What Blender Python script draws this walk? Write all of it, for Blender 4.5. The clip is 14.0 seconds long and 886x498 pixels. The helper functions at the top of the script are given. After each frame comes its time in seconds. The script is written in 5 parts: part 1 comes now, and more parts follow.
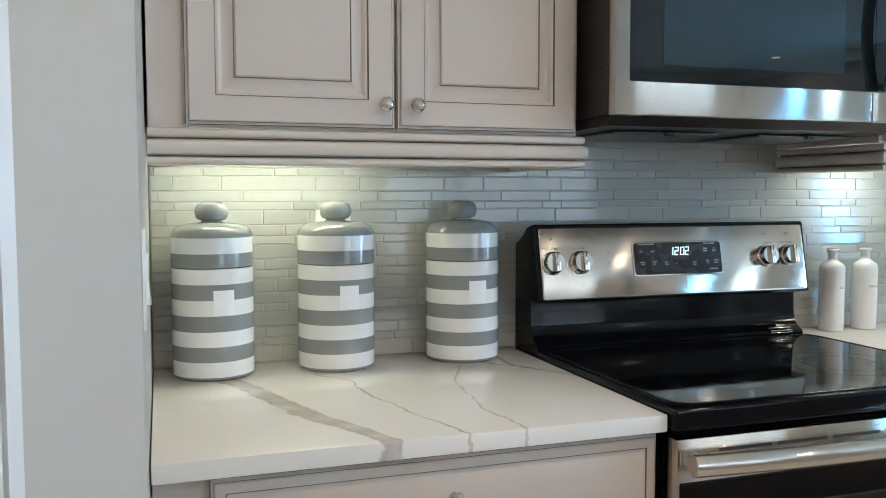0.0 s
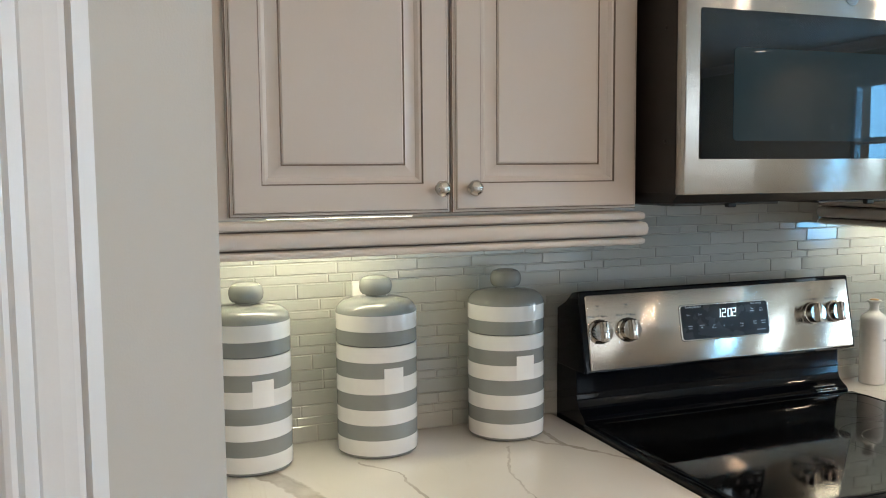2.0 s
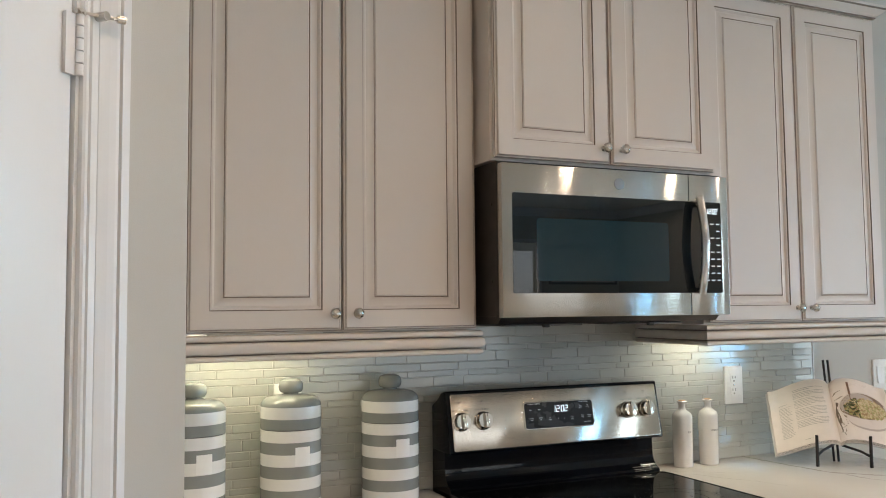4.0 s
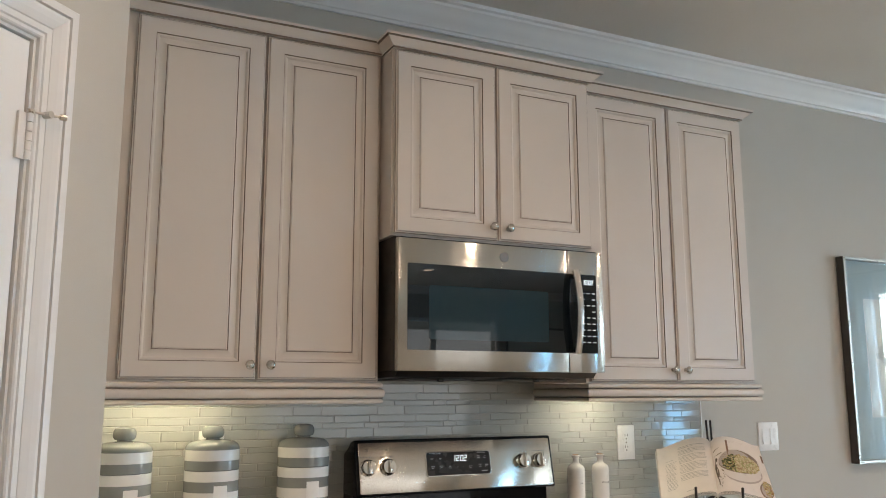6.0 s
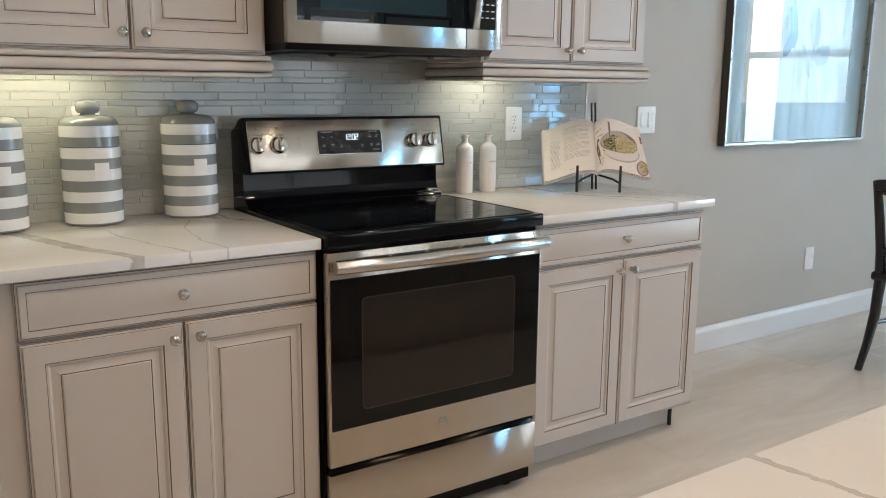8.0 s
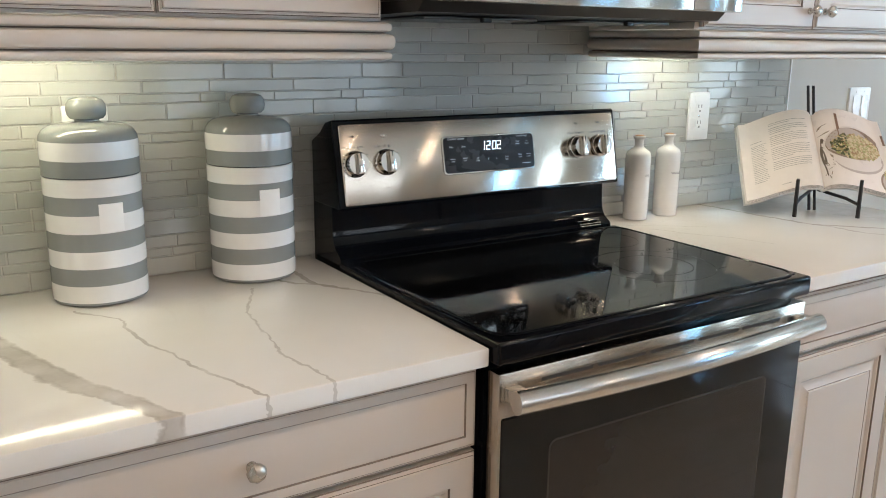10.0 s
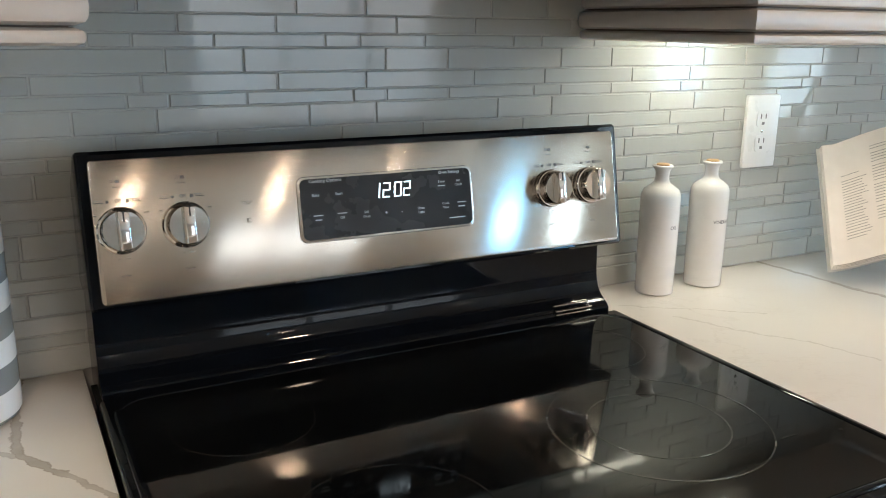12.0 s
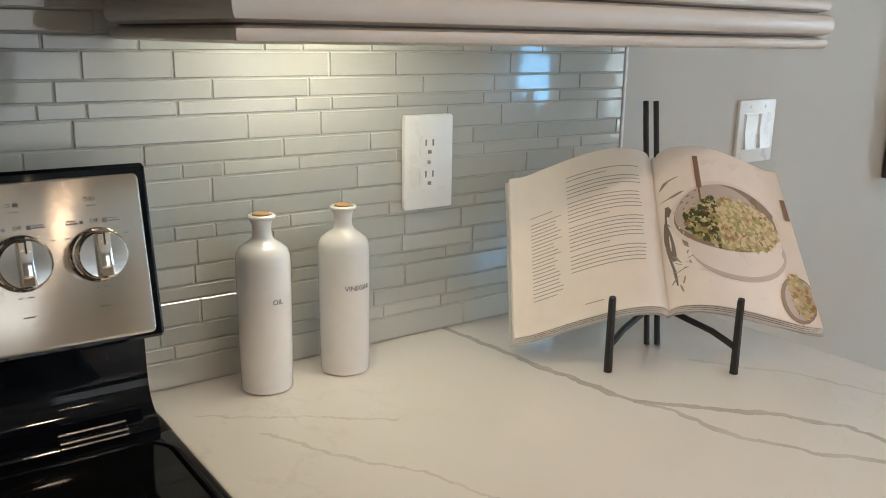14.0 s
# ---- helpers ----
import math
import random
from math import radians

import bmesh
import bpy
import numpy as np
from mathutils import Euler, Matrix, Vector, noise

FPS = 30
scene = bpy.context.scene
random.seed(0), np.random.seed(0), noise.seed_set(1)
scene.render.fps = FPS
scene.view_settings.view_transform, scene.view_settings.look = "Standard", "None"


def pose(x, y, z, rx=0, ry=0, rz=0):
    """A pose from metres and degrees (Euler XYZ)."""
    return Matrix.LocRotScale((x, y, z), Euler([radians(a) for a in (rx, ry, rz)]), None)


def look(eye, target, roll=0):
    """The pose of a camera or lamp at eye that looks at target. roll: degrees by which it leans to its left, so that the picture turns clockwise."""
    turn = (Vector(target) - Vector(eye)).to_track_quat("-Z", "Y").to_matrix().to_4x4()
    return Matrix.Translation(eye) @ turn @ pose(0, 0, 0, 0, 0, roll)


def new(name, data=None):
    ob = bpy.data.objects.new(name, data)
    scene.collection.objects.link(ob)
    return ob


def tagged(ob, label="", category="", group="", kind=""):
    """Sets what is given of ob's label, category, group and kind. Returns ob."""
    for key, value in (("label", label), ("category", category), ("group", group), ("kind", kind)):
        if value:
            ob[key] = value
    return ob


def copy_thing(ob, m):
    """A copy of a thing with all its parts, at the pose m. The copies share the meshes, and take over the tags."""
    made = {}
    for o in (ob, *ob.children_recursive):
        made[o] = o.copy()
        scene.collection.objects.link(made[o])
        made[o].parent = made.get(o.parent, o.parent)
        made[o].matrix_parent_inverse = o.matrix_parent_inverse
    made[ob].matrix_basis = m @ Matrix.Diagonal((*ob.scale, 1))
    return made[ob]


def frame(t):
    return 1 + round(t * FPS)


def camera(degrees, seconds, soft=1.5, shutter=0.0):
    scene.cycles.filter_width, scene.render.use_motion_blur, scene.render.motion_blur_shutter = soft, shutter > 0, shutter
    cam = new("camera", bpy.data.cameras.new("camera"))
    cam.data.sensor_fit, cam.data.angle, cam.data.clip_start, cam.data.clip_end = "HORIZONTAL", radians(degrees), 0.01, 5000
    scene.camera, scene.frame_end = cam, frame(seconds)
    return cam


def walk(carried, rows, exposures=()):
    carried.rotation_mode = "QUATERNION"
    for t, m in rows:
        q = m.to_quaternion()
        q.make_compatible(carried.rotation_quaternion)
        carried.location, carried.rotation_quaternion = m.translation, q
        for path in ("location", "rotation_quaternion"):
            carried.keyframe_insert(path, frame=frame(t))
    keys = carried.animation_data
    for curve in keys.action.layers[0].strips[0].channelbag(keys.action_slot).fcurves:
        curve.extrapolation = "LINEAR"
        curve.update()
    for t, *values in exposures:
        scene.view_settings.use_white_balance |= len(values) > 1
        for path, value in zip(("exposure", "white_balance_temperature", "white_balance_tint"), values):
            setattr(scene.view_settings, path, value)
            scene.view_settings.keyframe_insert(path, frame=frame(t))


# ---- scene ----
cam = camera(55.1, 14.0, 1.0)
PATH = [
    (0, (-0.797, -1.877, 1.283), (-0.165, 0.016, 1.151), -0.1),
    (0.5, (-0.833, -1.792, 1.314), (-0.163, 0.088, 1.186), 0.0),
    (1, (-0.847, -1.715, 1.388), (-0.187, 0.168, 1.246), 0.2),
    (1.5, (-0.879, -1.669, 1.455), (-0.218, 0.213, 1.302), 0.4),
    (2, (-0.9, -1.719, 1.467), (-0.208, 0.149, 1.29), -0.5),
    (2.5, (-0.914, -1.89, 1.452), (-0.105, -0.07, 1.263), -0.4),
    (3, (-0.935, -2.155, 1.431), (-0.116, -0.336, 1.284), -0.6),
    (3.5, (-0.99, -2.294, 1.446), (-0.174, -0.468, 1.462), -0.5),
    (3.7, (-1.012, -2.322, 1.456), (-0.199, -0.496, 1.526), -0.4),
    (5.8, (-0.977, -2.776, 1.383), (-0.129, -0.995, 1.713), -0.4),
    (6, (-0.967, -2.783, 1.364), (-0.106, -1.009, 1.697), -0.1),
    (6.5, (-0.955, -2.797, 1.322), (0.071, -1.111, 1.648), -0.0),
    (7, (-0.96, -2.801, 1.284), (0.146, -1.166, 1.606), 0.0),
    (7.5, (-0.979, -2.763, 1.277), (0.152, -1.114, 1.331), 0.2),
    (8, (-0.985, -2.683, 1.311), (0.124, -1.062, 0.936), 0.5),
    (8.5, (-0.997, -2.468, 1.347), (0.098, -0.856, 0.9), 0.4),
    (9, (-0.967, -2.223, 1.363), (0.13, -0.612, 0.915), 0.4),
    (9.2, (-0.932, -2.1, 1.353), (0.17, -0.493, 0.904), 0.5),
    (11.3, (-0.225, -1.199, 1.379), (0.69, 0.504, 0.866), 0.6),
    (11.5, (-0.156, -1.161, 1.368), (0.766, 0.538, 0.855), 0.6),
    (12, (-0.069, -1.127, 1.352), (0.835, 0.582, 0.84), 0.7),
    (12.5, (0.055, -1.072, 1.344), (0.929, 0.652, 0.83), 0.5),
    (13, (0.19, -0.995, 1.347), (1.055, 0.734, 0.836), 0.2),
    (13.5, (0.33, -0.974, 1.338), (1.313, 0.699, 0.854), 0.5),
    (14, (0.499, -0.992, 1.338), (1.635, 0.582, 0.856), 0.9),
]
EXPOSURES = [
    (0.0, 0.36, 6000, 11), (1.0, 0.26, 6450, 13), (3.0, 0.17, 6800, 15), (6.0, 0.02, 7400, 19), (7.5, -0.06, 7000, 18),
    (8.0, 0.14, 6750, 17), (9.2, 0.34, 6600, 16), (11.5, 0.52, 6600, 16), (12.5, 0.48, 6750, 15), (14.0, 0.03, 7100, 18),
]
walk(cam, [(t, look(eye, target, roll)) for t, eye, target, roll in PATH], EXPOSURES)

# ---- world, sun, large lights ----
world = bpy.data.worlds.new("world")
scene.world = world
world.use_nodes = True
wn = world.node_tree
sky = wn.nodes.new("ShaderNodeTexSky")
sky.sky_type, sky.sun_disc, sky.sun_elevation, sky.sun_rotation = "NISHITA", False, radians(48), radians(250)
wn.links.new(sky.outputs[0], wn.nodes["Background"].inputs[0])
wn.nodes["Background"].inputs[1].default_value = 0.12
sun_data = bpy.data.lights.new("sun", "SUN")
sun_data.energy, sun_data.angle, sun_data.color = 3.0, radians(0.5), (1.0, 0.95, 0.88)
sun = new("sun", sun_data)
sun.matrix_world = look((-20, -8, 24), (0, 0, 0))
scene.view_settings.exposure = 0.0

DAY = (0.62, 0.86, 1.0)
# same sky, bluer only so window 3 reflects blue in dark glass
REFLECTION_BLUE = (0.16, 0.56, 1.0)
WARM = (1.0, 0.80, 0.60)
UNDER = (0.98, 1.0, 0.80)


def area_lamp(name, m, sx, sy, power, colour, shape="RECTANGLE", spread=180):
    data = bpy.data.lights.new(name, "AREA")
    data.shape, data.size, data.size_y, data.energy, data.color, data.spread = shape, sx, sy, power, colour, radians(spread)
    ob = new(name, data)
    ob.matrix_world = m
    return ob


EAST, SOUTH, WEST, CEIL = 6.5, -9.0, -2.7, 2.838
# windows in the east wall: y0, y1, z0, z1
WINDOWS = [(-3.05, -1.75, 0.45, 2.37), (-4.95, -4.15, 0.45, 2.37), (-6.45, -5.60, 0.62, 2.40)]
POWERS = (44, 15, 42)
for (y0, y1, z0, z1), watts in zip(WINDOWS, POWERS):
    area_lamp("window_daylight", look((EAST + 0.28, (y0 + y1) / 2, (z0 + z1) / 2), (0, (y0 + y1) / 2, (z0 + z1) / 2)), y1 - y0, z1 - z0, watts * (y1 - y0) * (z1 - z0), REFLECTION_BLUE if y1 < -5 else DAY)
# unseen south opening and lamp, added as fill; size and power tuned for brightness
SW = (2.0, 5.2, 0.30, 2.40)
area_lamp("window_daylight", look(((SW[0] + SW[1]) / 2, SOUTH - 0.28, 1.2), ((SW[0] + SW[1]) / 2, 0, 1.2)), SW[1] - SW[0], SW[3] - SW[2], 40, (0.76, 0.89, 1.0))
CANS = [(-0.5, -1.85), (1.0, -1.85), (2.9, -1.85), (-1.3, -4.2), (0.1, -4.2), (1.5, -4.2), (2.9, -4.2), (0.6, -6.6), (3.35, -7.5), (6.0, -7.3)]
for x, y in CANS:
    area_lamp("downlight_lamp", look((x, y, CEIL - 0.012), (x, y, 0)), 0.11, 0.11, 7.9, WARM, "DISK", 160)
area_lamp("under_cabinet_lamp", look((-0.58, -0.13, 1.383), (-0.58, -0.07, 1.0)), 0.34, 0.03, 1.0, (1.0, 0.98, 0.68))
area_lamp("under_cabinet_lamp", look((0.98, -0.13, 1.383), (0.98, -0.07, 1.0)), 0.18, 0.03, 0.80, UNDER)


# ---- materials ----
class Nodes:
    """Small writer of node trees."""

    def __init__(self, name):
        self.mat = bpy.data.materials.new(name)
        self.mat.use_nodes = True
        self.t = self.mat.node_tree
        self.p = self.t.nodes["Principled BSDF"]

    def n(self, kind, **kw):
        node = self.t.nodes.new(kind)
        for k, v in kw.items():
            node.inputs[k.replace("_", " ")].default_value = v
        return node

    def link(self, a, b):
        self.t.links.new(a, b)

    def math(self, op, a, b=None, clamp=False):
        node = self.t.nodes.new("ShaderNodeMath")
        node.operation, node.use_clamp = op, clamp
        for i, v in enumerate((a, b)):
            if v is None:
                continue
            if isinstance(v, (int, float)):
                node.inputs[i].default_value = v
            else:
                self.link(v, node.inputs[i])
        return node.outputs[0]

    def vec(self, op, a, b=None, scale=None):
        node = self.t.nodes.new("ShaderNodeVectorMath")
        node.operation = op
        for i, v in enumerate((a, b)):
            if v is None:
                continue
            if isinstance(v, (tuple, Vector)):
                node.inputs[i].default_value = v
            else:
                self.link(v, node.inputs[i])
        if scale is not None:
            if isinstance(scale, (int, float)):
                node.inputs["Scale"].default_value = scale
            else:
                self.link(scale, node.inputs["Scale"])
        return node

    def mix(self, fac, a, b):
        node = self.t.nodes.new("ShaderNodeMix")
        node.data_type = "RGBA"
        for i, v in ((0, fac), (6, a), (7, b)):
            if isinstance(v, (int, float)):
                node.inputs[i].default_value = v
            elif isinstance(v, tuple):
                node.inputs[i].default_value = (*v[:3], 1)
            else:
                self.link(v, node.inputs[i])
        return node.outputs[2]

    def pos(self):
        return self.t.nodes.new("ShaderNodeNewGeometry").outputs["Position"]

    def noise(self, scale, detail=4.0, rough=0.5, vector=None, dist=0.0):
        node = self.n("ShaderNodeTexNoise", Scale=scale, Detail=detail, Roughness=rough, Distortion=dist)
        self.link(vector or self.pos(), node.inputs["Vector"])
        return node.outputs["Fac"]

    def ramp(self, fac, lo, hi, a=0.0, b=1.0):
        node = self.t.nodes.new("ShaderNodeMapRange")
        self.link(fac, node.inputs[0])
        for i, v in enumerate((lo, hi, a, b)):
            node.inputs[i + 1].default_value = v
        return node.outputs[0]

    def bump(self, height, strength, distance):
        node = self.n("ShaderNodeBump", Strength=strength, Distance=distance)
        self.link(height, node.inputs["Height"])
        self.link(node.outputs[0], self.p.inputs["Normal"])

    def set(self, **kw):
        for k, v in kw.items():
            sock = self.p.inputs[k.replace("_", " ")]
            if isinstance(v, tuple) and len(v) == 3:
                v = (*v, 1)
            if isinstance(v, (int, float, tuple)):
                sock.default_value = v
            else:
                self.link(v, sock)
        return self.mat


def painted(name, colour, rough=0.45, vary=0.05, grain=220.0, bump=0.06, spec=0.5):
    m = Nodes(name)
    big, small = m.noise(1.7, 3), m.noise(grain, 2)
    dark = tuple(c * (1 - vary) for c in colour)
    light = tuple(min(1, c * (1 + vary)) for c in colour)
    m.bump(small, bump, 0.002)
    return m.set(Base_Color=m.mix(m.ramp(big, 0.3, 0.7), dark, light), Roughness=m.ramp(m.noise(9, 4), 0.3, 0.7, rough - 0.05, rough + 0.07), Specular_IOR_Level=spec)


def plain(name, colour, rough=0.4, metal=0.0, **kw):
    m = Nodes(name)
    r = m.ramp(m.noise(25, 4), 0.3, 0.7, max(0.0, rough - 0.04), max(0.01, rough + 0.04))
    c = m.mix(m.noise(40, 3), tuple(x * 0.94 for x in colour), tuple(min(1, x * 1.05) for x in colour))
    return m.set(Base_Color=c, Roughness=r, Metallic=metal, **kw)


def glowing(name, colour, strength):
    m = Nodes(name)
    return m.set(Base_Color=(0.02, 0.02, 0.02), Emission_Color=colour, Emission_Strength=strength)


def steel_material(name, axis, colour=(0.595, 0.53, 0.46), rough=0.15):
    m = Nodes(name)
    stretch = [2600.0, 2600.0, 2600.0]
    stretch[axis] = 6.0
    v = m.vec("MULTIPLY", m.pos(), tuple(stretch)).outputs[0]
    streak = m.noise(1.0, 3, 0.6, v)
    cloud = m.noise(6, 3)
    m.bump(streak, 0.03, 0.0003)
    tan = m.n("ShaderNodeCombineXYZ")
    for k, v in enumerate((1.0, 0.0, 0.0) if axis == 2 else (0.0, 0.0, 1.0)):
        tan.inputs[k].default_value = v
    m.link(tan.outputs[0], m.p.inputs["Tangent"])
    return m.set(Base_Color=m.mix(streak, tuple(c * 0.94 for c in colour), colour), Metallic=1.0,
                 Roughness=m.math("ADD", m.ramp(streak, 0.3, 0.7, rough - 0.015, rough + 0.015), m.ramp(cloud, 0.3, 0.7, -0.005, 0.01)), Anisotropic=1.0)


def quartz_material(name, veins):
    """Polished pale quartz. veins: polylines of (x, y) with half width, strength."""
    m = Nodes(name)
    p = m.pos()
    warp = m.n("ShaderNodeTexNoise", Scale=7.0, Detail=5.0, Roughness=0.6)
    m.link(p, warp.inputs["Vector"])
    fine = m.n("ShaderNodeTexNoise", Scale=55.0, Detail=3.0, Roughness=0.6)
    m.link(p, fine.inputs["Vector"])
    off = m.vec("SCALE", m.vec("SUBTRACT", warp.outputs["Color"], (0.5, 0.5, 0.5)).outputs[0], scale=0.036).outputs[0]
    off2 = m.vec("SCALE", m.vec("SUBTRACT", fine.outputs["Color"], (0.5, 0.5, 0.5)).outputs[0], scale=0.015).outputs[0]
    q = m.vec("MULTIPLY", m.vec("ADD", m.vec("ADD", p, off).outputs[0], off2).outputs[0], (1, 1, 0)).outputs[0]
    total = None
    for line, half, strength in veins:
        near = None
        for a, b in zip(line, line[1:]):
            a, b = Vector((*a, 0)), Vector((*b, 0))
            d = b - a
            pa = m.vec("SUBTRACT", q, tuple(a)).outputs[0]
            h = m.math("MULTIPLY", m.vec("DOT_PRODUCT", pa, tuple(d)).outputs["Value"], 1 / d.length_squared, clamp=True)
            on = m.vec("SCALE", tuple(d), scale=h).outputs[0]
            dist = m.vec("LENGTH", m.vec("SUBTRACT", pa, on).outputs[0]).outputs["Value"]
            near = dist if near is None else m.math("MINIMUM", near, dist)
        wobble = m.ramp(warp.outputs["Fac"], 0.35, 0.65, 0.6, 1.3)
        rel = m.math("DIVIDE", m.math("DIVIDE", near, half), wobble)
        body = m.ramp(rel, 0.75, 1.15, 0.72, 0.0)
        rim = m.math("MULTIPLY", m.ramp(rel, 0.55, 0.9, 0.0, 0.28), m.ramp(rel, 0.95, 1.15, 1.0, 0.0))
        mask = m.math("MULTIPLY", m.math("ADD", body, rim), strength)
        total = mask if total is None else m.math("MAXIMUM", total, mask)
    broken = m.math("MULTIPLY", total, m.ramp(m.noise(16, 4), 0.3, 0.55, 0.5, 1.0))
    wisp = m.noise(2.2, 6, 0.65, dist=1.4)
    faint = m.math("MULTIPLY", m.ramp(m.math("ABSOLUTE", m.math("SUBTRACT", wisp, 0.5)), 0.0, 0.012, 0.16, 0.0), m.ramp(m.noise(1.1, 2), 0.45, 0.6))
    base = m.mix(m.ramp(m.noise(3.0, 4), 0.3, 0.7), (0.80, 0.78, 0.74), (0.86, 0.845, 0.815))
    c = m.mix(faint, base, (0.50, 0.45, 0.40))
    c = m.mix(broken, c, m.mix(m.noise(60, 3), (0.30, 0.265, 0.225), (0.43, 0.39, 0.34)))
    return m.set(Base_Color=c, Roughness=m.ramp(m.noise(30, 4), 0.3, 0.7, 0.09, 0.15), Specular_IOR_Level=0.55)


LEFT_VEINS = [
    ([(-0.68, -0.16), (-0.635, -0.26), (-0.596, -0.395), (-0.550, -0.515), (-0.503, -0.612), (-0.470, -0.69)], 0.017, 0.82),
    ([(-0.50, -0.17), (-0.449, -0.26), (-0.435, -0.402), (-0.403, -0.519), (-0.350, -0.68)], 0.0030, 0.8),
    ([(-0.195, -0.19), (-0.255, -0.32), (-0.266, -0.40), (-0.278, -0.53), (-0.258, -0.68)], 0.0026, 0.7),
    ([(-0.075, -0.01), (-0.082, -0.10), (-0.085, -0.215), (-0.055, -0.265), (0.0, -0.36), (0.03, -0.43)], 0.0048, 0.95),
    ([(-0.14, -0.15), (-0.115, -0.20), (-0.085, -0.225)], 0.0036, 0.8),
]
RIGHT_VEINS = [
    ([(1.208, 0.02), (1.225, -0.12), (1.231, -0.209), (1.250, -0.351), (1.31, -0.415), (1.362, -0.466), (1.397, -0.539), (1.400, -0.70)], 0.0050, 0.85),
    ([(1.250, -0.351), (1.269, -0.40), (1.274, -0.481), (1.307, -0.55), (1.357, -0.611), (1.40, -0.70)], 0.0045, 0.7),
    ([(1.42, -0.30), (1.50, -0.42), (1.56, -0.60)], 0.0025, 0.4),
    ([(0.80, -0.10), (0.839, -0.126), (0.909, -0.186), (0.985, -0.24)], 0.0018, 0.4),
    ([(0.84, -0.18), (0.863, -0.22), (0.905, -0.302), (0.944, -0.358), (0.972, -0.447)], 0.0018, 0.4),
]
ISLAND_VEINS = [([(-0.212, -2.10), (-0.203, -2.20), (-0.196, -2.27), (-0.17, -2.38), (0.0, -2.7)], 0.007, 0.7)]

CABINET = painted("cabinet_paint", (0.600, 0.538, 0.485), 0.36, 0.03, 160, 0.03)
GLAZE = painted("cabinet_glaze", (0.175, 0.130, 0.098), 0.5, 0.25, 90)
WALL = painted("wall_paint", (0.50, 0.475, 0.430), 0.62, 0.02, 420, 0.10, 0.35)
CEILING = painted("ceiling_paint", (0.66, 0.625, 0.575), 0.8, 0.03, 55, 0.35, 0.2)
TRIM = painted("trim_paint", (0.71, 0.71, 0.705), 0.33, 0.02, 200, 0.03)
DOOR_WHITE = painted("door_paint", (0.74, 0.75, 0.75), 0.35, 0.015, 260, 0.04)
QUARTZ_L = quartz_material("quartz_left", LEFT_VEINS)
QUARTZ_R = quartz_material("quartz_right", RIGHT_VEINS)
QUARTZ_I = quartz_material("quartz_island", ISLAND_VEINS)
STEEL = steel_material("brushed_steel", 0)
STEEL_COOL = steel_material("brushed_steel_cool", 0, (0.53, 0.525, 0.50))
STEEL_BAR = steel_material("brushed_steel_bar", 0, (0.66, 0.63, 0.59), 0.16)
NICKEL = plain("brushed_nickel", (0.58, 0.55, 0.51), 0.26, 1.0)
CHROME = plain("knob_chrome", (0.74, 0.69, 0.63), 0.06, 1.0)
BLACK = plain("black_enamel", (0.003, 0.004, 0.006), 0.05, Specular_IOR_Level=0.20)
BLACK_GLASS = plain("black_glass", (0.003, 0.0035, 0.004), 0.055, Specular_IOR_Level=0.34)
DISPLAY = plain("display_film", (0.012, 0.012, 0.013), 0.26, Specular_IOR_Level=0.35)
MW_GLASS = plain("smoked_glass", (0.006, 0.010, 0.013), -0.03)
MW_MESH = plain("oven_window_mesh", (0.014, 0.034, 0.046), -0.03)
DARK = plain("dark_steel", (0.012, 0.0095, 0.0085), 0.42, 0.0)
GREASE = plain("filter_mesh", (0.13, 0.125, 0.12), 0.45, 0.7)
IRON = plain("black_iron", (0.014, 0.013, 0.013), 0.42)
PLASTIC = plain("white_plastic", (0.80, 0.80, 0.78), 0.3)
SOCKET_GREY = plain("socket_slot_grey", (0.20, 0.20, 0.19), 0.6)
SLOT = plain("socket_slot", (0.03, 0.03, 0.03), 0.6)
CERAMIC_W = plain("white_glaze", (0.80, 0.79, 0.77), -0.02, Specular_IOR_Level=0.75)
CERAMIC_G = plain("grey_glaze", (0.250, 0.262, 0.255), -0.02, Specular_IOR_Level=0.75)
BOTTLE_W = plain("bottle_glaze", (0.78, 0.76, 0.735), 0.03, Specular_IOR_Level=0.6)
CORK = plain("cork", (0.42, 0.25, 0.11), 0.8)
INK = plain("printed_ink", (0.10, 0.10, 0.10), 0.6)
FAINT_INK = plain("faint_ink", (0.36, 0.35, 0.33), 0.7)
EDGE_SHADOW = plain("page_edge_shadow", (0.09, 0.075, 0.06), 0.7)
PANEL_INK = plain("panel_print", (0.19, 0.18, 0.17), 0.5)
PANEL_LIGHT = plain("panel_print_pale", (0.66, 0.69, 0.72), 0.5)
LABEL = plain("paper_label", (0.82, 0.81, 0.79), 0.5)
PAPER = plain("book_paper", (0.82, 0.77, 0.72), 0.5)
PHOTO = plain("photo_page", (0.88, 0.82, 0.785), 0.3)
COVER = plain("book_cover", (0.62, 0.60, 0.56), 0.5)
CLOCK = glowing("clock_light", (0.72, 0.92, 1.0, 1), 2.2)
LENS = glowing("downlight_lens", (1.0, 0.84, 0.66, 1), 9.0)
STRIP = glowing("under_light_lens", (1.0, 0.97, 0.78, 1), 3.0)
CHAIR_BLACK = plain("chair_lacquer", (0.010, 0.010, 0.012), 0.2)
FRAME_SILVER = plain("frame_silver", (0.44, 0.42, 0.39), 0.30, 0.9)
FRAME_SIDE = plain("frame_side", (0.05, 0.045, 0.04), 0.4)
MAT_BOARD = painted("picture_mat", (0.44, 0.54, 0.57), 0.7, 0.06, 300)
ART_PAPER = painted("art_paper", (0.66, 0.66, 0.63), 0.7, 0.06, 120)
ART_BLUE = painted("art_blue", (0.22, 0.29, 0.34), 0.7, 0.25, 60)
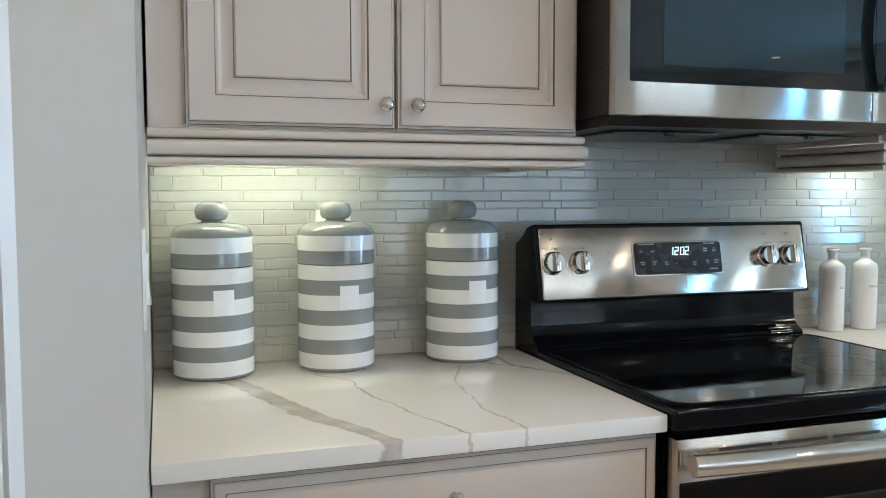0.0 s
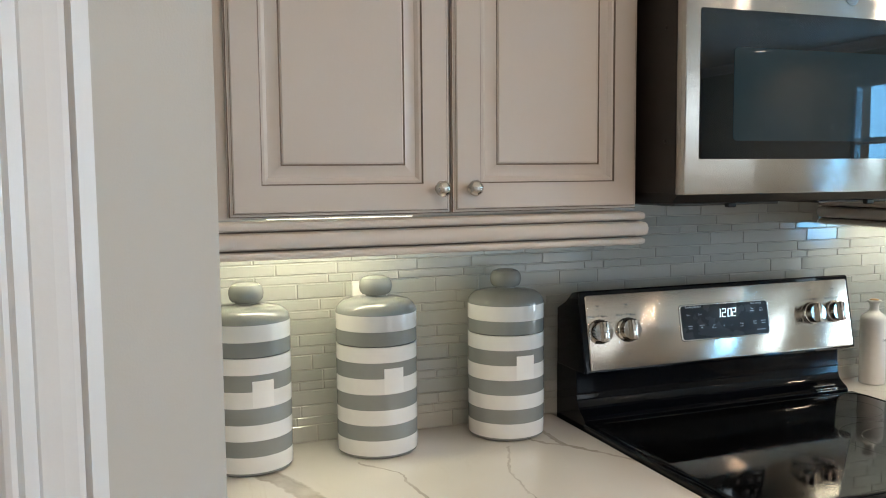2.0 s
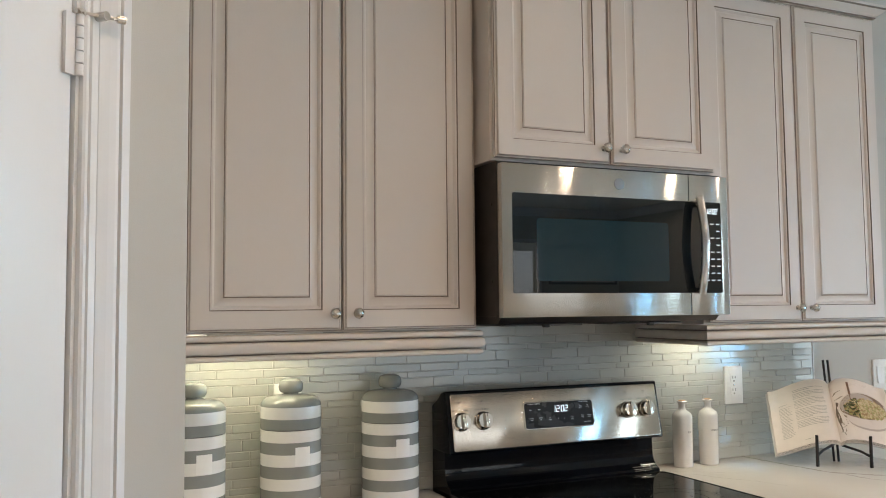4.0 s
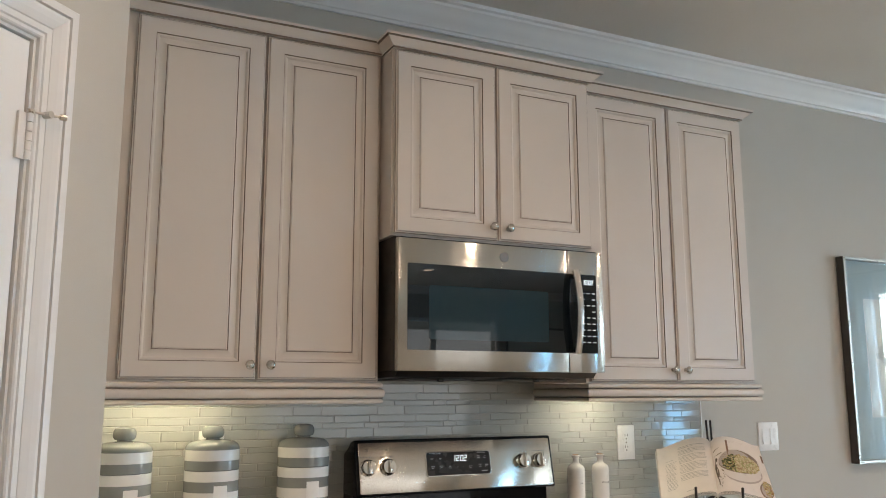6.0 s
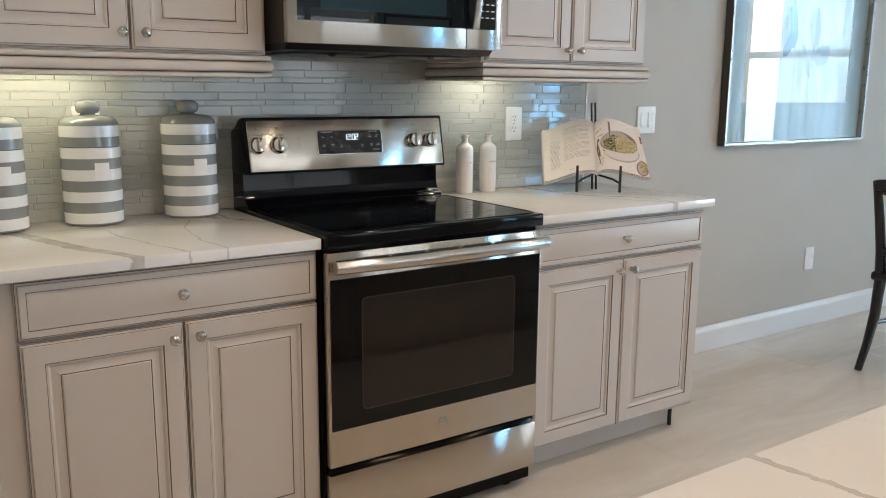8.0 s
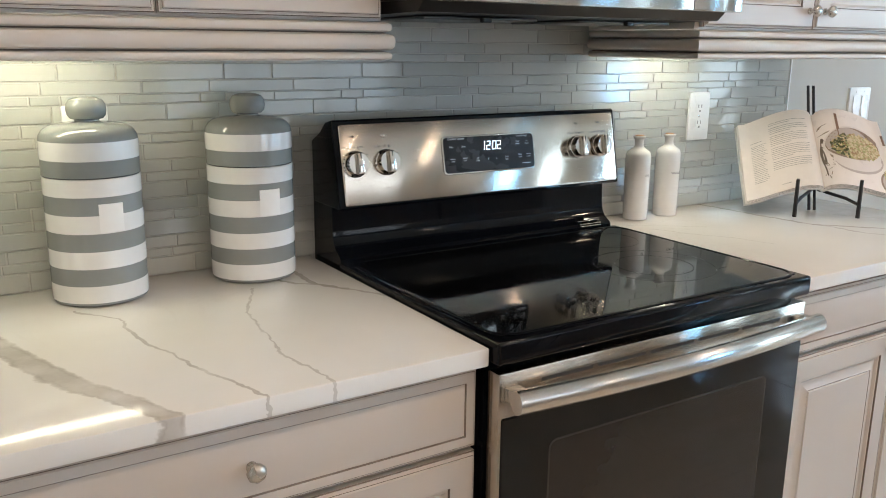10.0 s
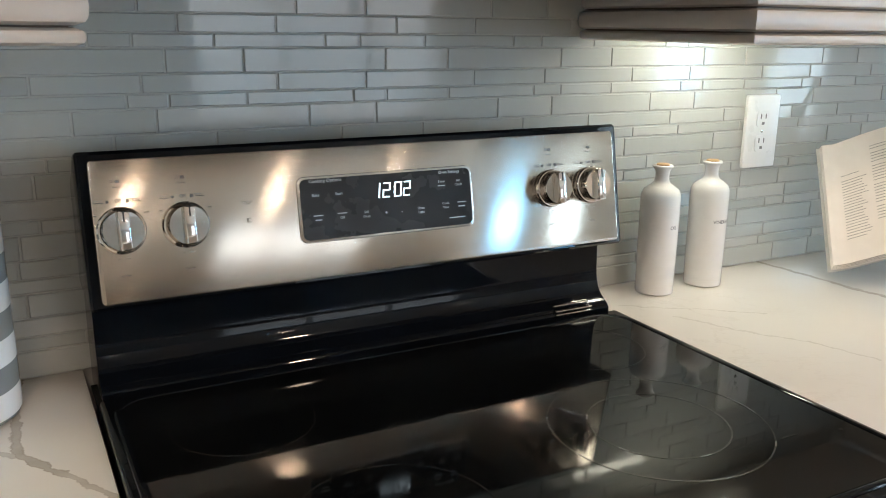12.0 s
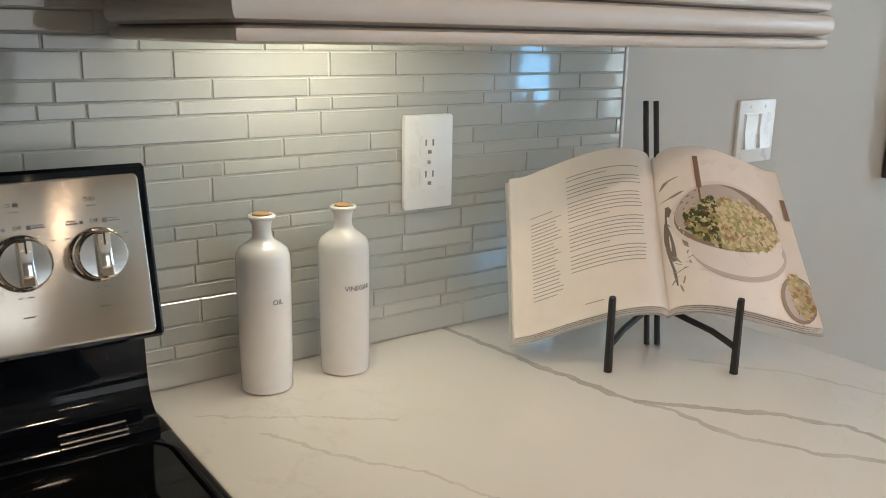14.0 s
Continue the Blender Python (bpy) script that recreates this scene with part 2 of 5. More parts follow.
ART_GREY = painted("art_grey", (0.47, 0.47, 0.46), 0.7, 0.15, 60)
PHOTO_MATS = [plain("photo_tone", c, 0.3) for c in ((0.56, 0.44, 0.24), (0.38, 0.38, 0.15), (0.38, 0.23, 0.12), (0.085, 0.095, 0.04), (0.70, 0.60, 0.38), (0.30, 0.17, 0.09))]
BOWL_OUT = plain("photo_bowl", (0.80, 0.74, 0.71), 0.3)
BOWL_IN = plain("photo_bowl_inside", (0.30, 0.22, 0.175), 0.3)
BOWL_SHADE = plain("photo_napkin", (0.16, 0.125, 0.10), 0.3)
NAPKIN = plain("photo_twig", (0.33, 0.27, 0.22), 0.3)
BOWL_GREY = plain("photo_bowl_grey", (0.55, 0.48, 0.45), 0.3)
WOOD_SPOON = plain("photo_spoon", (0.27, 0.17, 0.12), 0.3)
GRASS = painted("lawn", (0.07, 0.11, 0.03), 0.9, 0.3, 8)

gm = Nodes("picture_glass")
GLASS = gm.set(Base_Color=(0.9, 0.97, 0.98), Roughness=0.01, Transmission_Weight=1.0, IOR=1.6)
gm = Nodes("window_glass")
WINDOW_GLASS = gm.set(Base_Color=(1.0, 1.0, 1.0), Roughness=0.0, Transmission_Weight=1.0, IOR=1.1)
sm = Nodes("sheer_curtain")
sm_t = sm.n("ShaderNodeBsdfTranslucent", Color=(0.20, 0.31, 0.40, 1))
sm_c = sm.n("ShaderNodeBsdfTransparent", Color=(0.75, 0.88, 0.95, 1))
sm_m = sm.t.nodes.new("ShaderNodeMixShader")
sm.link(sm.ramp(sm.noise(700, 2), 0.3, 0.7, 0.72, 0.95), sm_m.inputs[0])
sm.link(sm_c.outputs[0], sm_m.inputs[1])
sm.link(sm_t.outputs[0], sm_m.inputs[2])
sm.link(sm_m.outputs[0], sm.t.nodes["Material Output"].inputs[0])
SHEER = sm.mat

tm = Nodes("glass_tile")
oi = tm.t.nodes.new("ShaderNodeObjectInfo")
geo = tm.t.nodes.new("ShaderNodeNewGeometry")
rnd = tm.math("FRACT", tm.math("ADD", oi.outputs["Random"], geo.outputs["Random Per Island"]))
tile_cloud = tm.noise(18, 3)
tile_c = tm.mix(rnd, (0.385, 0.396, 0.368), (0.475, 0.482, 0.450))
tile_c = tm.mix(tm.math("MULTIPLY", tile_cloud, 0.25), tile_c, (0.52, 0.52, 0.50))
tm.bump(tm.noise(14, 2), 0.05, 0.006)
TILE = tm.set(Base_Color=tile_c, Roughness=0.05, Specular_IOR_Level=0.66)
GROUT = painted("grout", (0.46, 0.455, 0.42), 0.7, 0.12, 300)
fm = Nodes("floor_tile")
fo = fm.t.nodes.new("ShaderNodeObjectInfo")
fi = fm.t.nodes.new("ShaderNodeNewGeometry")
fr = fm.math("FRACT", fm.math("ADD", fo.outputs["Random"], fi.outputs["Random Per Island"]))
fv = fm.vec("MULTIPLY", fm.pos(), (1.2, 5.0, 1.0)).outputs[0]
cloud = fm.noise(1.3, 6, 0.6, fv, 0.6)
fc = fm.mix(fm.ramp(cloud, 0.3, 0.7), (0.60, 0.54, 0.46), (0.73, 0.68, 0.61))
fc = fm.mix(fm.math("MULTIPLY", fr, 0.25), fc, (0.50, 0.44, 0.37))
FLOOR_TILE = fm.set(Base_Color=fc, Roughness=fm.ramp(cloud, 0.3, 0.7, 0.020, 0.055))
FLOOR_GROUT = painted("floor_grout", (0.50, 0.45, 0.385), 0.8, 0.08, 80)


# ---- mesh helpers ----
def thing(name, place, label, category, group="", kind="", rz=0.0):
    ob = new(name)
    ob.empty_display_size = 0.05
    ob.matrix_world = pose(*place, 0, 0, rz)
    return tagged(ob, label, category, group, kind)


def part(name, bm, mats, parent=None, label="", kind="", category="", group="", smooth=True, at=None):
    me = bpy.data.meshes.new(name)
    bm.normal_update()
    bm.to_mesh(me)
    bm.free()
    for m in mats if isinstance(mats, (list, tuple)) else [mats]:
        me.materials.append(m)
    if smooth:
        me.polygons.foreach_set("use_smooth", [True] * len(me.polygons))
        me.set_sharp_from_angle(angle=radians(32))
    ob = new(name, me)
    if parent:
        ob.parent = parent
    if at is not None:
        ob.matrix_basis = at
    return tagged(ob, label, category, group, kind)


def add_box(bm, x0, y0, z0, x1, y1, z1, mi=0, bevel=0.0, seg=1):
    vs = [bm.verts.new(c) for c in ((x0, y0, z0), (x1, y0, z0), (x1, y1, z0), (x0, y1, z0), (x0, y0, z1), (x1, y0, z1), (x1, y1, z1), (x0, y1, z1))]
    fs = [bm.faces.new([vs[i] for i in f]) for f in ((3, 2, 1, 0), (4, 5, 6, 7), (0, 1, 5, 4), (1, 2, 6, 5), (2, 3, 7, 6), (3, 0, 4, 7))]
    for f in fs:
        f.material_index = mi
    if bevel:
        edges = list({e for f in fs for e in f.edges})
        r = bmesh.ops.bevel(bm, geom=edges, offset=bevel, segments=seg, profile=0.5, affect="EDGES")
        for f in r["faces"]:
            f.material_index = mi
    return vs


def box(x0, y0, z0, x1, y1, z1, bevel=0.0, seg=1):
    bm = bmesh.new()
    add_box(bm, x0, y0, z0, x1, y1, z1, 0, bevel, seg)
    return bm


def add_lathe(bm, profile, n=32, centre=(0, 0), mats=None):
    """profile: (r, z) from bottom to top; mats: material index of each band."""
    loops = []
    for r, z in profile:
        if r < 1e-6:
            loops.append([bm.verts.new((centre[0], centre[1], z))])
        else:
            loops.append([bm.verts.new((centre[0] + r * math.cos(2 * math.pi * i / n), centre[1] + r * math.sin(2 * math.pi * i / n), z)) for i in range(n)])
    for k, (a, b) in enumerate(zip(loops, loops[1:])):
        for i in range(n):
            j = (i + 1) % n
            if len(a) == 1 and len(b) == 1:
                continue
            if len(a) == 1:
                f = bm.faces.new((a[0], b[j], b[i]))
            elif len(b) == 1:
                f = bm.faces.new((a[i], a[j], b[0]))
            else:
                f = bm.faces.new((a[i], a[j], b[j], b[i]))
            f.material_index = mats[k] if mats else 0
    return loops


def lathe(profile, n=32, mats=None):
    bm = bmesh.new()
    add_lathe(bm, profile, n, (0, 0), mats)
    return bm


def add_tube(bm, pts, r, n=10, flat=1.0, mi=0):
    """A closed rod along the points; flat squashes its section sideways."""
    pts = [Vector(p) for p in pts]
    rings = []
    for i, p in enumerate(pts):
        d = (pts[min(i + 1, len(pts) - 1)] - pts[max(i - 1, 0)]).normalized()
        up = Vector((0, 0, 1)) if abs(d.z) < 0.9 else Vector((0, 1, 0))
        a = d.cross(up).normalized()
        b = a.cross(d).normalized()
        rad = r[i] if isinstance(r, (list, tuple)) else r
        rings.append([bm.verts.new(p + rad * (math.cos(t) * a + flat * math.sin(t) * b)) for t in (2 * math.pi * k / n for k in range(n))])
    for a, b in zip(rings, rings[1:]):
        for k in range(n):
            f = bm.faces.new((a[k], a[(k + 1) % n], b[(k + 1) % n], b[k]))
            f.material_index = mi
    for ring, flip in ((rings[0], True), (rings[-1], False)):
        f = bm.faces.new(ring[::-1] if flip else ring)
        f.material_index = mi


def tube(pts, r, n=10, flat=1.0):
    bm = bmesh.new()
    add_tube(bm, pts, r, n, flat)
    bmesh.ops.recalc_face_normals(bm, faces=bm.faces)
    return bm


def add_sweep(bm, profile, path, closed_profile=True, mats=None):
    """Sweeps a profile of (out, z) along a flat path of (x, y) with mitred corners; out is to the right of the way."""
    n = len(path)
    rows = []
    for i, p in enumerate(path):
        p = Vector(p)
        d0 = (Vector(path[i]) - Vector(path[i - 1])).normalized() if i else None
        d1 = (Vector(path[i + 1]) - p).normalized() if i < n - 1 else None
        n0 = Vector((d0.y, -d0.x)) if d0 else None
        n1 = Vector((d1.y, -d1.x)) if d1 else None
        if n0 and n1:
            m = (n0 + n1).normalized()
            m = m / max(0.3, m.dot(n0))
        else:
            m = n0 or n1
        rows.append([bm.verts.new((p.x + m.x * o, p.y + m.y * o, z)) for o, z in profile])
    k = len(profile)
    for a, b in zip(rows, rows[1:]):
        for i in range(k if closed_profile else k - 1):
            j = (i + 1) % k
            f = bm.faces.new((a[i], b[i], b[j], a[j]))
            if mats:
                f.material_index = mats[i]
    if closed_profile:
        bm.faces.new(rows[0][::-1])
        bm.faces.new(rows[-1])


def sweep(profile, path, mats=None):
    bm = bmesh.new()
    add_sweep(bm, profile, path, True, mats)
    bmesh.ops.recalc_face_normals(bm, faces=bm.faces)
    return bm


# steps of a glazed raised panel: inset from the edge, depth behind the face, glazed or not
OUTER = [(0.0, 0.018, 0), (0.0, 0.008, 0), (0.0015, 0.0065, 1), (0.003, 0.0065, 0), (0.0055, 0.003, 0), (0.0065, 0.0028, 1), (0.0080, 0.0, 0)]
RAISED = OUTER + [(0.050, 0.0, 0), (0.0522, 0.0032, 1), (0.0560, 0.0035, 0), (0.0600, 0.0065, 0), (0.0618, 0.0085, 0), (0.0640, 0.0088, 0), (0.068, 0.0085, 0), (0.081, 0.0028, 0), (0.0835, 0.0040, 1), (0.086, 0.0015, 0)]
DRAWER = OUTER + [(0.022, 0.0, 0), (0.0240, 0.0024, 1), (0.0275, 0.0022, 0), (0.0310, 0.0005, 0)]


def add_panel(bm, x0, z0, x1, z1, y, steps):
    """A panel facing -y with its face at y, with nested steps."""
    loops = []
    for inset, depth, _ in steps:
        loops.append([bm.verts.new((x, y + depth, z)) for x, z in ((x0 + inset, z0 + inset), (x1 - inset, z0 + inset), (x1 - inset, z1 - inset), (x0 + inset, z1 - inset))])
    for k, (a, b) in enumerate(zip(loops, loops[1:])):
        for i in range(4):
            j = (i + 1) % 4
            f = bm.faces.new((a[i], a[j], b[j], b[i]))
            f.material_index = steps[k + 1][2]
    bm.faces.new(loops[-1])
    bm.faces.new(loops[0][::-1])


def panel(x0, z0, x1, z1, y, steps):
    bm = bmesh.new()
    add_panel(bm, x0, z0, x1, z1, y, steps)
    return bm


def knob_mesh():
    bm = bmesh.new()
    rings = [(0.0080, 0.0), (0.0080, 0.002), (0.0048, 0.004), (0.0048, 0.012), (0.0075, 0.0140), (0.0118, 0.0155), (0.0134, 0.0180), (0.0137, 0.0205), (0.0128, 0.0235), (0.0105, 0.0262), (0.0070, 0.0282), (0.0032, 0.0292)]
    n, rows = 42, []
    for r, z in rings:
        deep = 0.022 if z > 0.0145 and r > 0.004 else 0.0
        rows.append([bm.verts.new((r * (1 + deep * math.cos(7 * (2 * math.pi * i / n) + z * 190)) * math.cos(2 * math.pi * i / n), r * (1 + deep * math.cos(7 * (2 * math.pi * i / n) + z * 190)) * math.sin(2 * math.pi * i / n), z)) for i in range(n)])
    for p, q in zip(rows, rows[1:]):
        for i in range(n):
            bm.faces.new((p[i], p[(i + 1) % n], q[(i + 1) % n], q[i]))
    bm.faces.new(rows[0][::-1])
    bm.faces.new(rows[-1])
    bmesh.ops.rotate(bm, verts=bm.verts, matrix=Matrix.Rotation(radians(90), 3, "X"))
    me = bpy.data.meshes.new("knob")
    bm.to_mesh(me)
    bm.free()
    me.materials.append(NICKEL)
    me.polygons.foreach_set("use_smooth", [True] * len(me.polygons))
    return me


KNOB = knob_mesh()


def knob(parent, x, y, z):
    ob = new("knob", KNOB)
    ob.parent = parent
    ob.location = (x, y, z)
    return tagged(ob, "round brushed nickel knob")


def text_bm(words, size, depth=0.0004, align="CENTER"):
    """The words as a bmesh in the x z plane, facing -y, centred on the origin."""
    cu = bpy.data.curves.new("words", "FONT")
    cu.body, cu.size, cu.extrude, cu.align_x, cu.align_y, cu.resolution_u = words, size, depth, align, "CENTER", 3
    ob = new("words", cu)
    bpy.context.view_layer.update()
    me = bpy.data.meshes.new_from_object(ob.evaluated_get(bpy.context.evaluated_depsgraph_get()))
    bm = bmesh.new()
    bm.from_mesh(me)
    bpy.data.objects.remove(ob)
    bpy.data.meshes.remove(me)
    bpy.data.curves.remove(cu)
    bmesh.ops.rotate(bm, verts=bm.verts, matrix=Matrix.Rotation(radians(90), 3, "X"))
    for f in bm.faces:
        f.material_index = 0
    return bm


# ---- large structure ----
T = 0.12


def wall(name, boxes, label, mat=WALL):
    bm = bmesh.new()
    for b in boxes:
        add_box(bm, *b)
    return part(name, bm, mat, label=label, kind="structure", smooth=False)


wall("wall_north", [(WEST - T, 0, 0, EAST + T, T, CEIL)], "smooth greige painted wall behind the range")
boxes, last = [], 0.0
for (y0, y1, z0, z1), watts in zip(WINDOWS, POWERS):
    boxes += [(EAST, y1, 0, EAST + T, last, CEIL), (EAST, y0, 0, EAST + T, y1, z0), (EAST, y0, z1, EAST + T, y1, CEIL)]
    last = y0
boxes.append((EAST, SOUTH, 0, EAST + T, last, CEIL))
wall("wall_east", boxes, "greige painted wall with tall windows")
# the opening in the south wall is added for the fill lamp
wall("wall_south", [(WEST - T, SOUTH - T, 0, SW[0], SOUTH, CEIL), (SW[1], SOUTH - T, 0, EAST + T, SOUTH, CEIL), (SW[0], SOUTH - T, 0, SW[1], SOUTH, SW[2]), (SW[0], SOUTH - T, SW[3], SW[1], SOUTH, CEIL)], "unseen greige painted wall with an added opening for fill light")
wall("wall_west", [(WEST - T, SOUTH, 0, WEST, 0, CEIL)], "greige painted wall")
part("ceiling", box(WEST - T, SOUTH - T, CEIL, EAST + T, T, CEIL + 0.12), CEILING, label="flat textured off-white ceiling", kind="structure", smooth=False)

# pantry corner: a short return, a wall at 45 degrees with a door, and its far end
PX, PY = -0.818, -0.870


def along(s, out=0.0):
    """A point s metres along the angled wall from its outer corner, and out in front of its face."""
    k = math.sqrt(0.5)
    return (PX - k * s + k * out, PY - k * s - k * out)


DOOR0, DOOR1, DOORTOP = 0.247, 0.957, 2.045
END = 1.22


def angled_box(bm, s0, s1, back, front, z0, z1, mi=0):
    vs = [bm.verts.new((*along(s, o), z)) for z in (z0, z1) for s, o in ((s0, front), (s0, back), (s1, back), (s1, front))]
    for f in ((0, 1, 2, 3), (7, 6, 5, 4), (0, 4, 5, 1), (1, 5, 6, 2), (2, 6, 7, 3), (3, 7, 4, 0)):
        fc = bm.faces.new([vs[i] for i in f])
        fc.material_index = mi


bm = bmesh.new()
add_box(bm, PX - T, PY + 0.05, 0, PX, -0.0, CEIL)
angled_box(bm, 0, DOOR0, -T, 0, 0, CEIL)
angled_box(bm, DOOR0, DOOR1, -T, 0, DOORTOP, CEIL)
angled_box(bm, DOOR1, END, -T, 0, 0, CEIL)
ex, ey = along(END)
add_box(bm, WEST, ey, 0, ex + 0.002, ey + T, CEIL)
vs = [bm.verts.new((x, y, z)) for z in (0, CEIL) for x, y in ((PX, PY), (PX, PY + 0.055), (PX - T, PY + 0.055), along(0.09, -T))]
for f in ((0, 1, 2, 3), (7, 6, 5, 4), (0, 4, 5, 1), (1, 5, 6, 2), (2, 6, 7, 3), (3, 7, 4, 0)):
    bm.faces.new([vs[i] for i in f])
bmesh.ops.recalc_face_normals(bm, faces=bm.faces)
part("wall_pantry", bm, WALL, label="greige painted corner wall with a pantry doorway", kind="structure", smooth=False)

# casing round the pantry door
CASING = [(0.0, 0.0), (0.0, 0.009), (0.003, 0.012), (0.008, 0.012), (0.0098, 0.0070), (0.0116, 0.0070), (0.0135, 0.012), (0.025, 0.013), (0.0262, 0.0070), (0.0280, 0.0070), (0.030, 0.0105), (0.044, 0.0175), (0.054, 0.0215), (0.0590, 0.0225), (0.0602, 0.0140), (0.0618, 0.0140), (0.0632, 0.0250), (0.078, 0.0265), (0.080, 0.024), (0.080, 0.0)]


def casing_bm(s_in0, s_in1, top):
    bm = bmesh.new()
    rows = []
    for c in range(4):
        row = []
        for w, o in CASING:
            s = (s_in0 - w) if c < 2 else (s_in1 + w)
            z = 0.0 if c in (0, 3) else top + w
            row.append(bm.verts.new((*along(s, o + 0.001), z)))
        rows.append(row)
    for a, b in zip(rows, rows[1:]):
        for i in range(len(CASING) - 1):
            bm.faces.new((a[i], a[i + 1], b[i + 1], b[i]))
    bmesh.ops.recalc_face_normals(bm, faces=bm.faces)
    return bm


door = thing("door_1", (*along(DOOR0), 0), "white painted pantry door, closed, in a moulded white casing", "door", kind="structure")
door_o = Vector((*along(DOOR0), 0))
for nm, b, m in (("casing", casing_bm(DOOR0 + 0.006, DOOR1 - 0.006, DOORTOP - 0.006), TRIM),):
    bmesh.ops.translate(b, verts=b.verts, vec=-door_o)
    part(nm, b, m, door, "moulded white door casing", smooth=False)
bm = bmesh.new()
angled_box(bm, DOOR0 + 0.001, DOOR0 + 0.012, -T, 0.0015, 0, DOORTOP - 0.001)
angled_box(bm, DOOR1 - 0.012, DOOR1 - 0.001, -T, 0.0015, 0, DOORTOP - 0.001)
angled_box(bm, DOOR0 + 0.012, DOOR1 - 0.012, -T, 0.0015, DOORTOP - 0.012, DOORTOP - 0.001)
bmesh.ops.translate(bm, verts=bm.verts, vec=-door_o)
part("door_frame", bm, TRIM, door, smooth=False)
slab = panel(0, 0.012, DOOR1 - DOOR0 - 0.030, DOORTOP - 0.015, 0, [(0, 0.035, 0), (0, 0.0015, 0), (0.0015, 0, 0), (0.115, 0, 0), (0.125, 0.006, 0), (0.14, 0.006, 0), (0.165, 0.002, 0)])
slab_at = pose(*(Vector((*along(DOOR1 - 0.015, -0.004), 0)) - door_o), 0, 0, 45)
leaf = part("door_leaf", slab, DOOR_WHITE, door, "white painted panel door leaf", at=slab_at)
for z in (0.18, 0.985, 1.795):
    b = bmesh.new()
    s0 = DOOR0 + 0.010
    angled_box(b, s0 - 0.002, s0 + 0.024, -0.003, 0.0035, z, z + 0.090)
    for k in range(5):
        zz = z + 0.0185 * k
        add_tube(b, [(*along(s0 + 0.001, 0.006), zz), (*along(s0 + 0.001, 0.006), zz + 0.0165)], 0.0062, 12)
    bmesh.ops.translate(b, verts=b.verts, vec=-door_o)
    part("hinge", b, TRIM, door, "white painted butt hinge")
b = bmesh.new()
a0 = Vector((*along(DOOR0 + 0.011, 0.006), 1.889))
a1 = Vector((*along(DOOR0 - 0.034, 0.034), 1.889))
add_tube(b, [a0 + Vector((0, 0, -0.004)), a0 + Vector((0, 0, 0.004))], 0.008, 12)
add_tube(b, [a0, a1], 0.0028, 8)
add_tube(b, [a1, a1 + (a1 - a0).normalized() * 0.012], 0.006, 10)
mid = a0.lerp(a1, 0.6)
k = math.sqrt(0.5)
add_tube(b, [mid + Vector((-0.015 * k, 0.015 * k, 0)), mid + Vector((0.006, -0.006, 0))], 0.007, 10)
bmesh.ops.translate(b, verts=b.verts, vec=-door_o)
bmesh.ops.recalc_face_normals(b, faces=b.faces)
part("door_stop", b, NICKEL, door, "hinge pin door stop with rubber tips")
b = lathe([(0.0, 0.0), (0.026, 0.0), (0.026, 0.006), (0.011, 0.010), (0.011, 0.03), (0.024, 0.04), (0.027, 0.052), (0.020, 0.062), (0.0, 0.065)], 24)
kp = Vector((*along(DOOR1 - 0.08, -0.003), 0.95)) - door_o
part("door_handle", b, NICKEL, door, "round nickel door knob", at=Matrix.Translation(kp) @ pose(0, 0, 0, 90, 0, 45))

# room crown and baseboards
CROWN = [(0.0, CEIL - 0.112), (0.009, CEIL - 0.112), (0.010, CEIL - 0.100), (0.016, CEIL - 0.097), (0.019, CEIL - 0.088), (0.033, CEIL - 0.072), (0.048, CEIL - 0.050), (0.060, CEIL - 0.034), (0.068, CEIL - 0.028), (0.071, CEIL - 0.019), (0.083, CEIL - 0.015), (0.086, CEIL - 0.002), (0.0, CEIL - 0.002)]
BASE = [(0.0, 0.002), (0.014, 0.002), (0.014, 0.100), (0.012, 0.112), (0.008, 0.118), (0.006, 0.130), (0.0, 0.132)]
room = [(PX + 0.002, -0.001), (EAST - 0.001, -0.001), (EAST - 0.001, SOUTH + 0.001), (WEST + 0.001, SOUTH + 0.001), (WEST + 0.001, ey - 0.001), (ex, ey - 0.001), (PX + 0.001, PY - 0.001), (PX + 0.001, -0.001)]
part("cornice", sweep(CROWN, room[:4] + room[4:7] + [(PX + 0.001, -0.101)]), TRIM, label="white moulded crown under the ceiling", kind="structure")
y0, y1, z0, z1 = WINDOWS[2]
part("baseboard", sweep(BASE, [(1.60, -0.001), room[1], (EAST - 0.001, y1 + 0.08)]), TRIM, label="white moulded baseboard", kind="structure")
part("baseboard", sweep(BASE, [(EAST - 0.001, y0 - 0.08), room[2], room[3], room[4], room[5], along(DOOR1 + 0.09, 0.001)]), TRIM, label="white moulded baseboard", kind="structure")

# windows and sheer curtains
def window(i, m, w, z0, z1, label, rails=(0.5,)):
    win = tagged(new("window_%d" % i), label, "window", "windows of the room", "structure")
    win.matrix_world = m
    b = bmesh.new()
    for x in (0, w - 0.05):
        add_box(b, x, -0.02, z0, x + 0.05, 0.06, z1)
    add_box(b, 0.05, -0.02, z0, w - 0.05, 0.06, z0 + 0.05)
    add_box(b, 0.05, -0.02, z1 - 0.05, w - 0.05, 0.06, z1)
    for r in rails:
        zr = z0 + (z1 - z0) * r
        add_box(b, 0.05, -0.012, zr - 0.035, w - 0.05, 0.05, zr + 0.035)
    part("window_frame", b, TRIM, win, smooth=False)
    part("window_sill", box(-0.05, -0.06, z0 - 0.03, w + 0.05, 0.0, z0 - 0.001, 0.004), TRIM, win)
    part("pane", box(0.045, 0.02, z0 + 0.04, w - 0.045, 0.024, z1 - 0.04), WINDOW_GLASS, win, smooth=False).visible_shadow = False


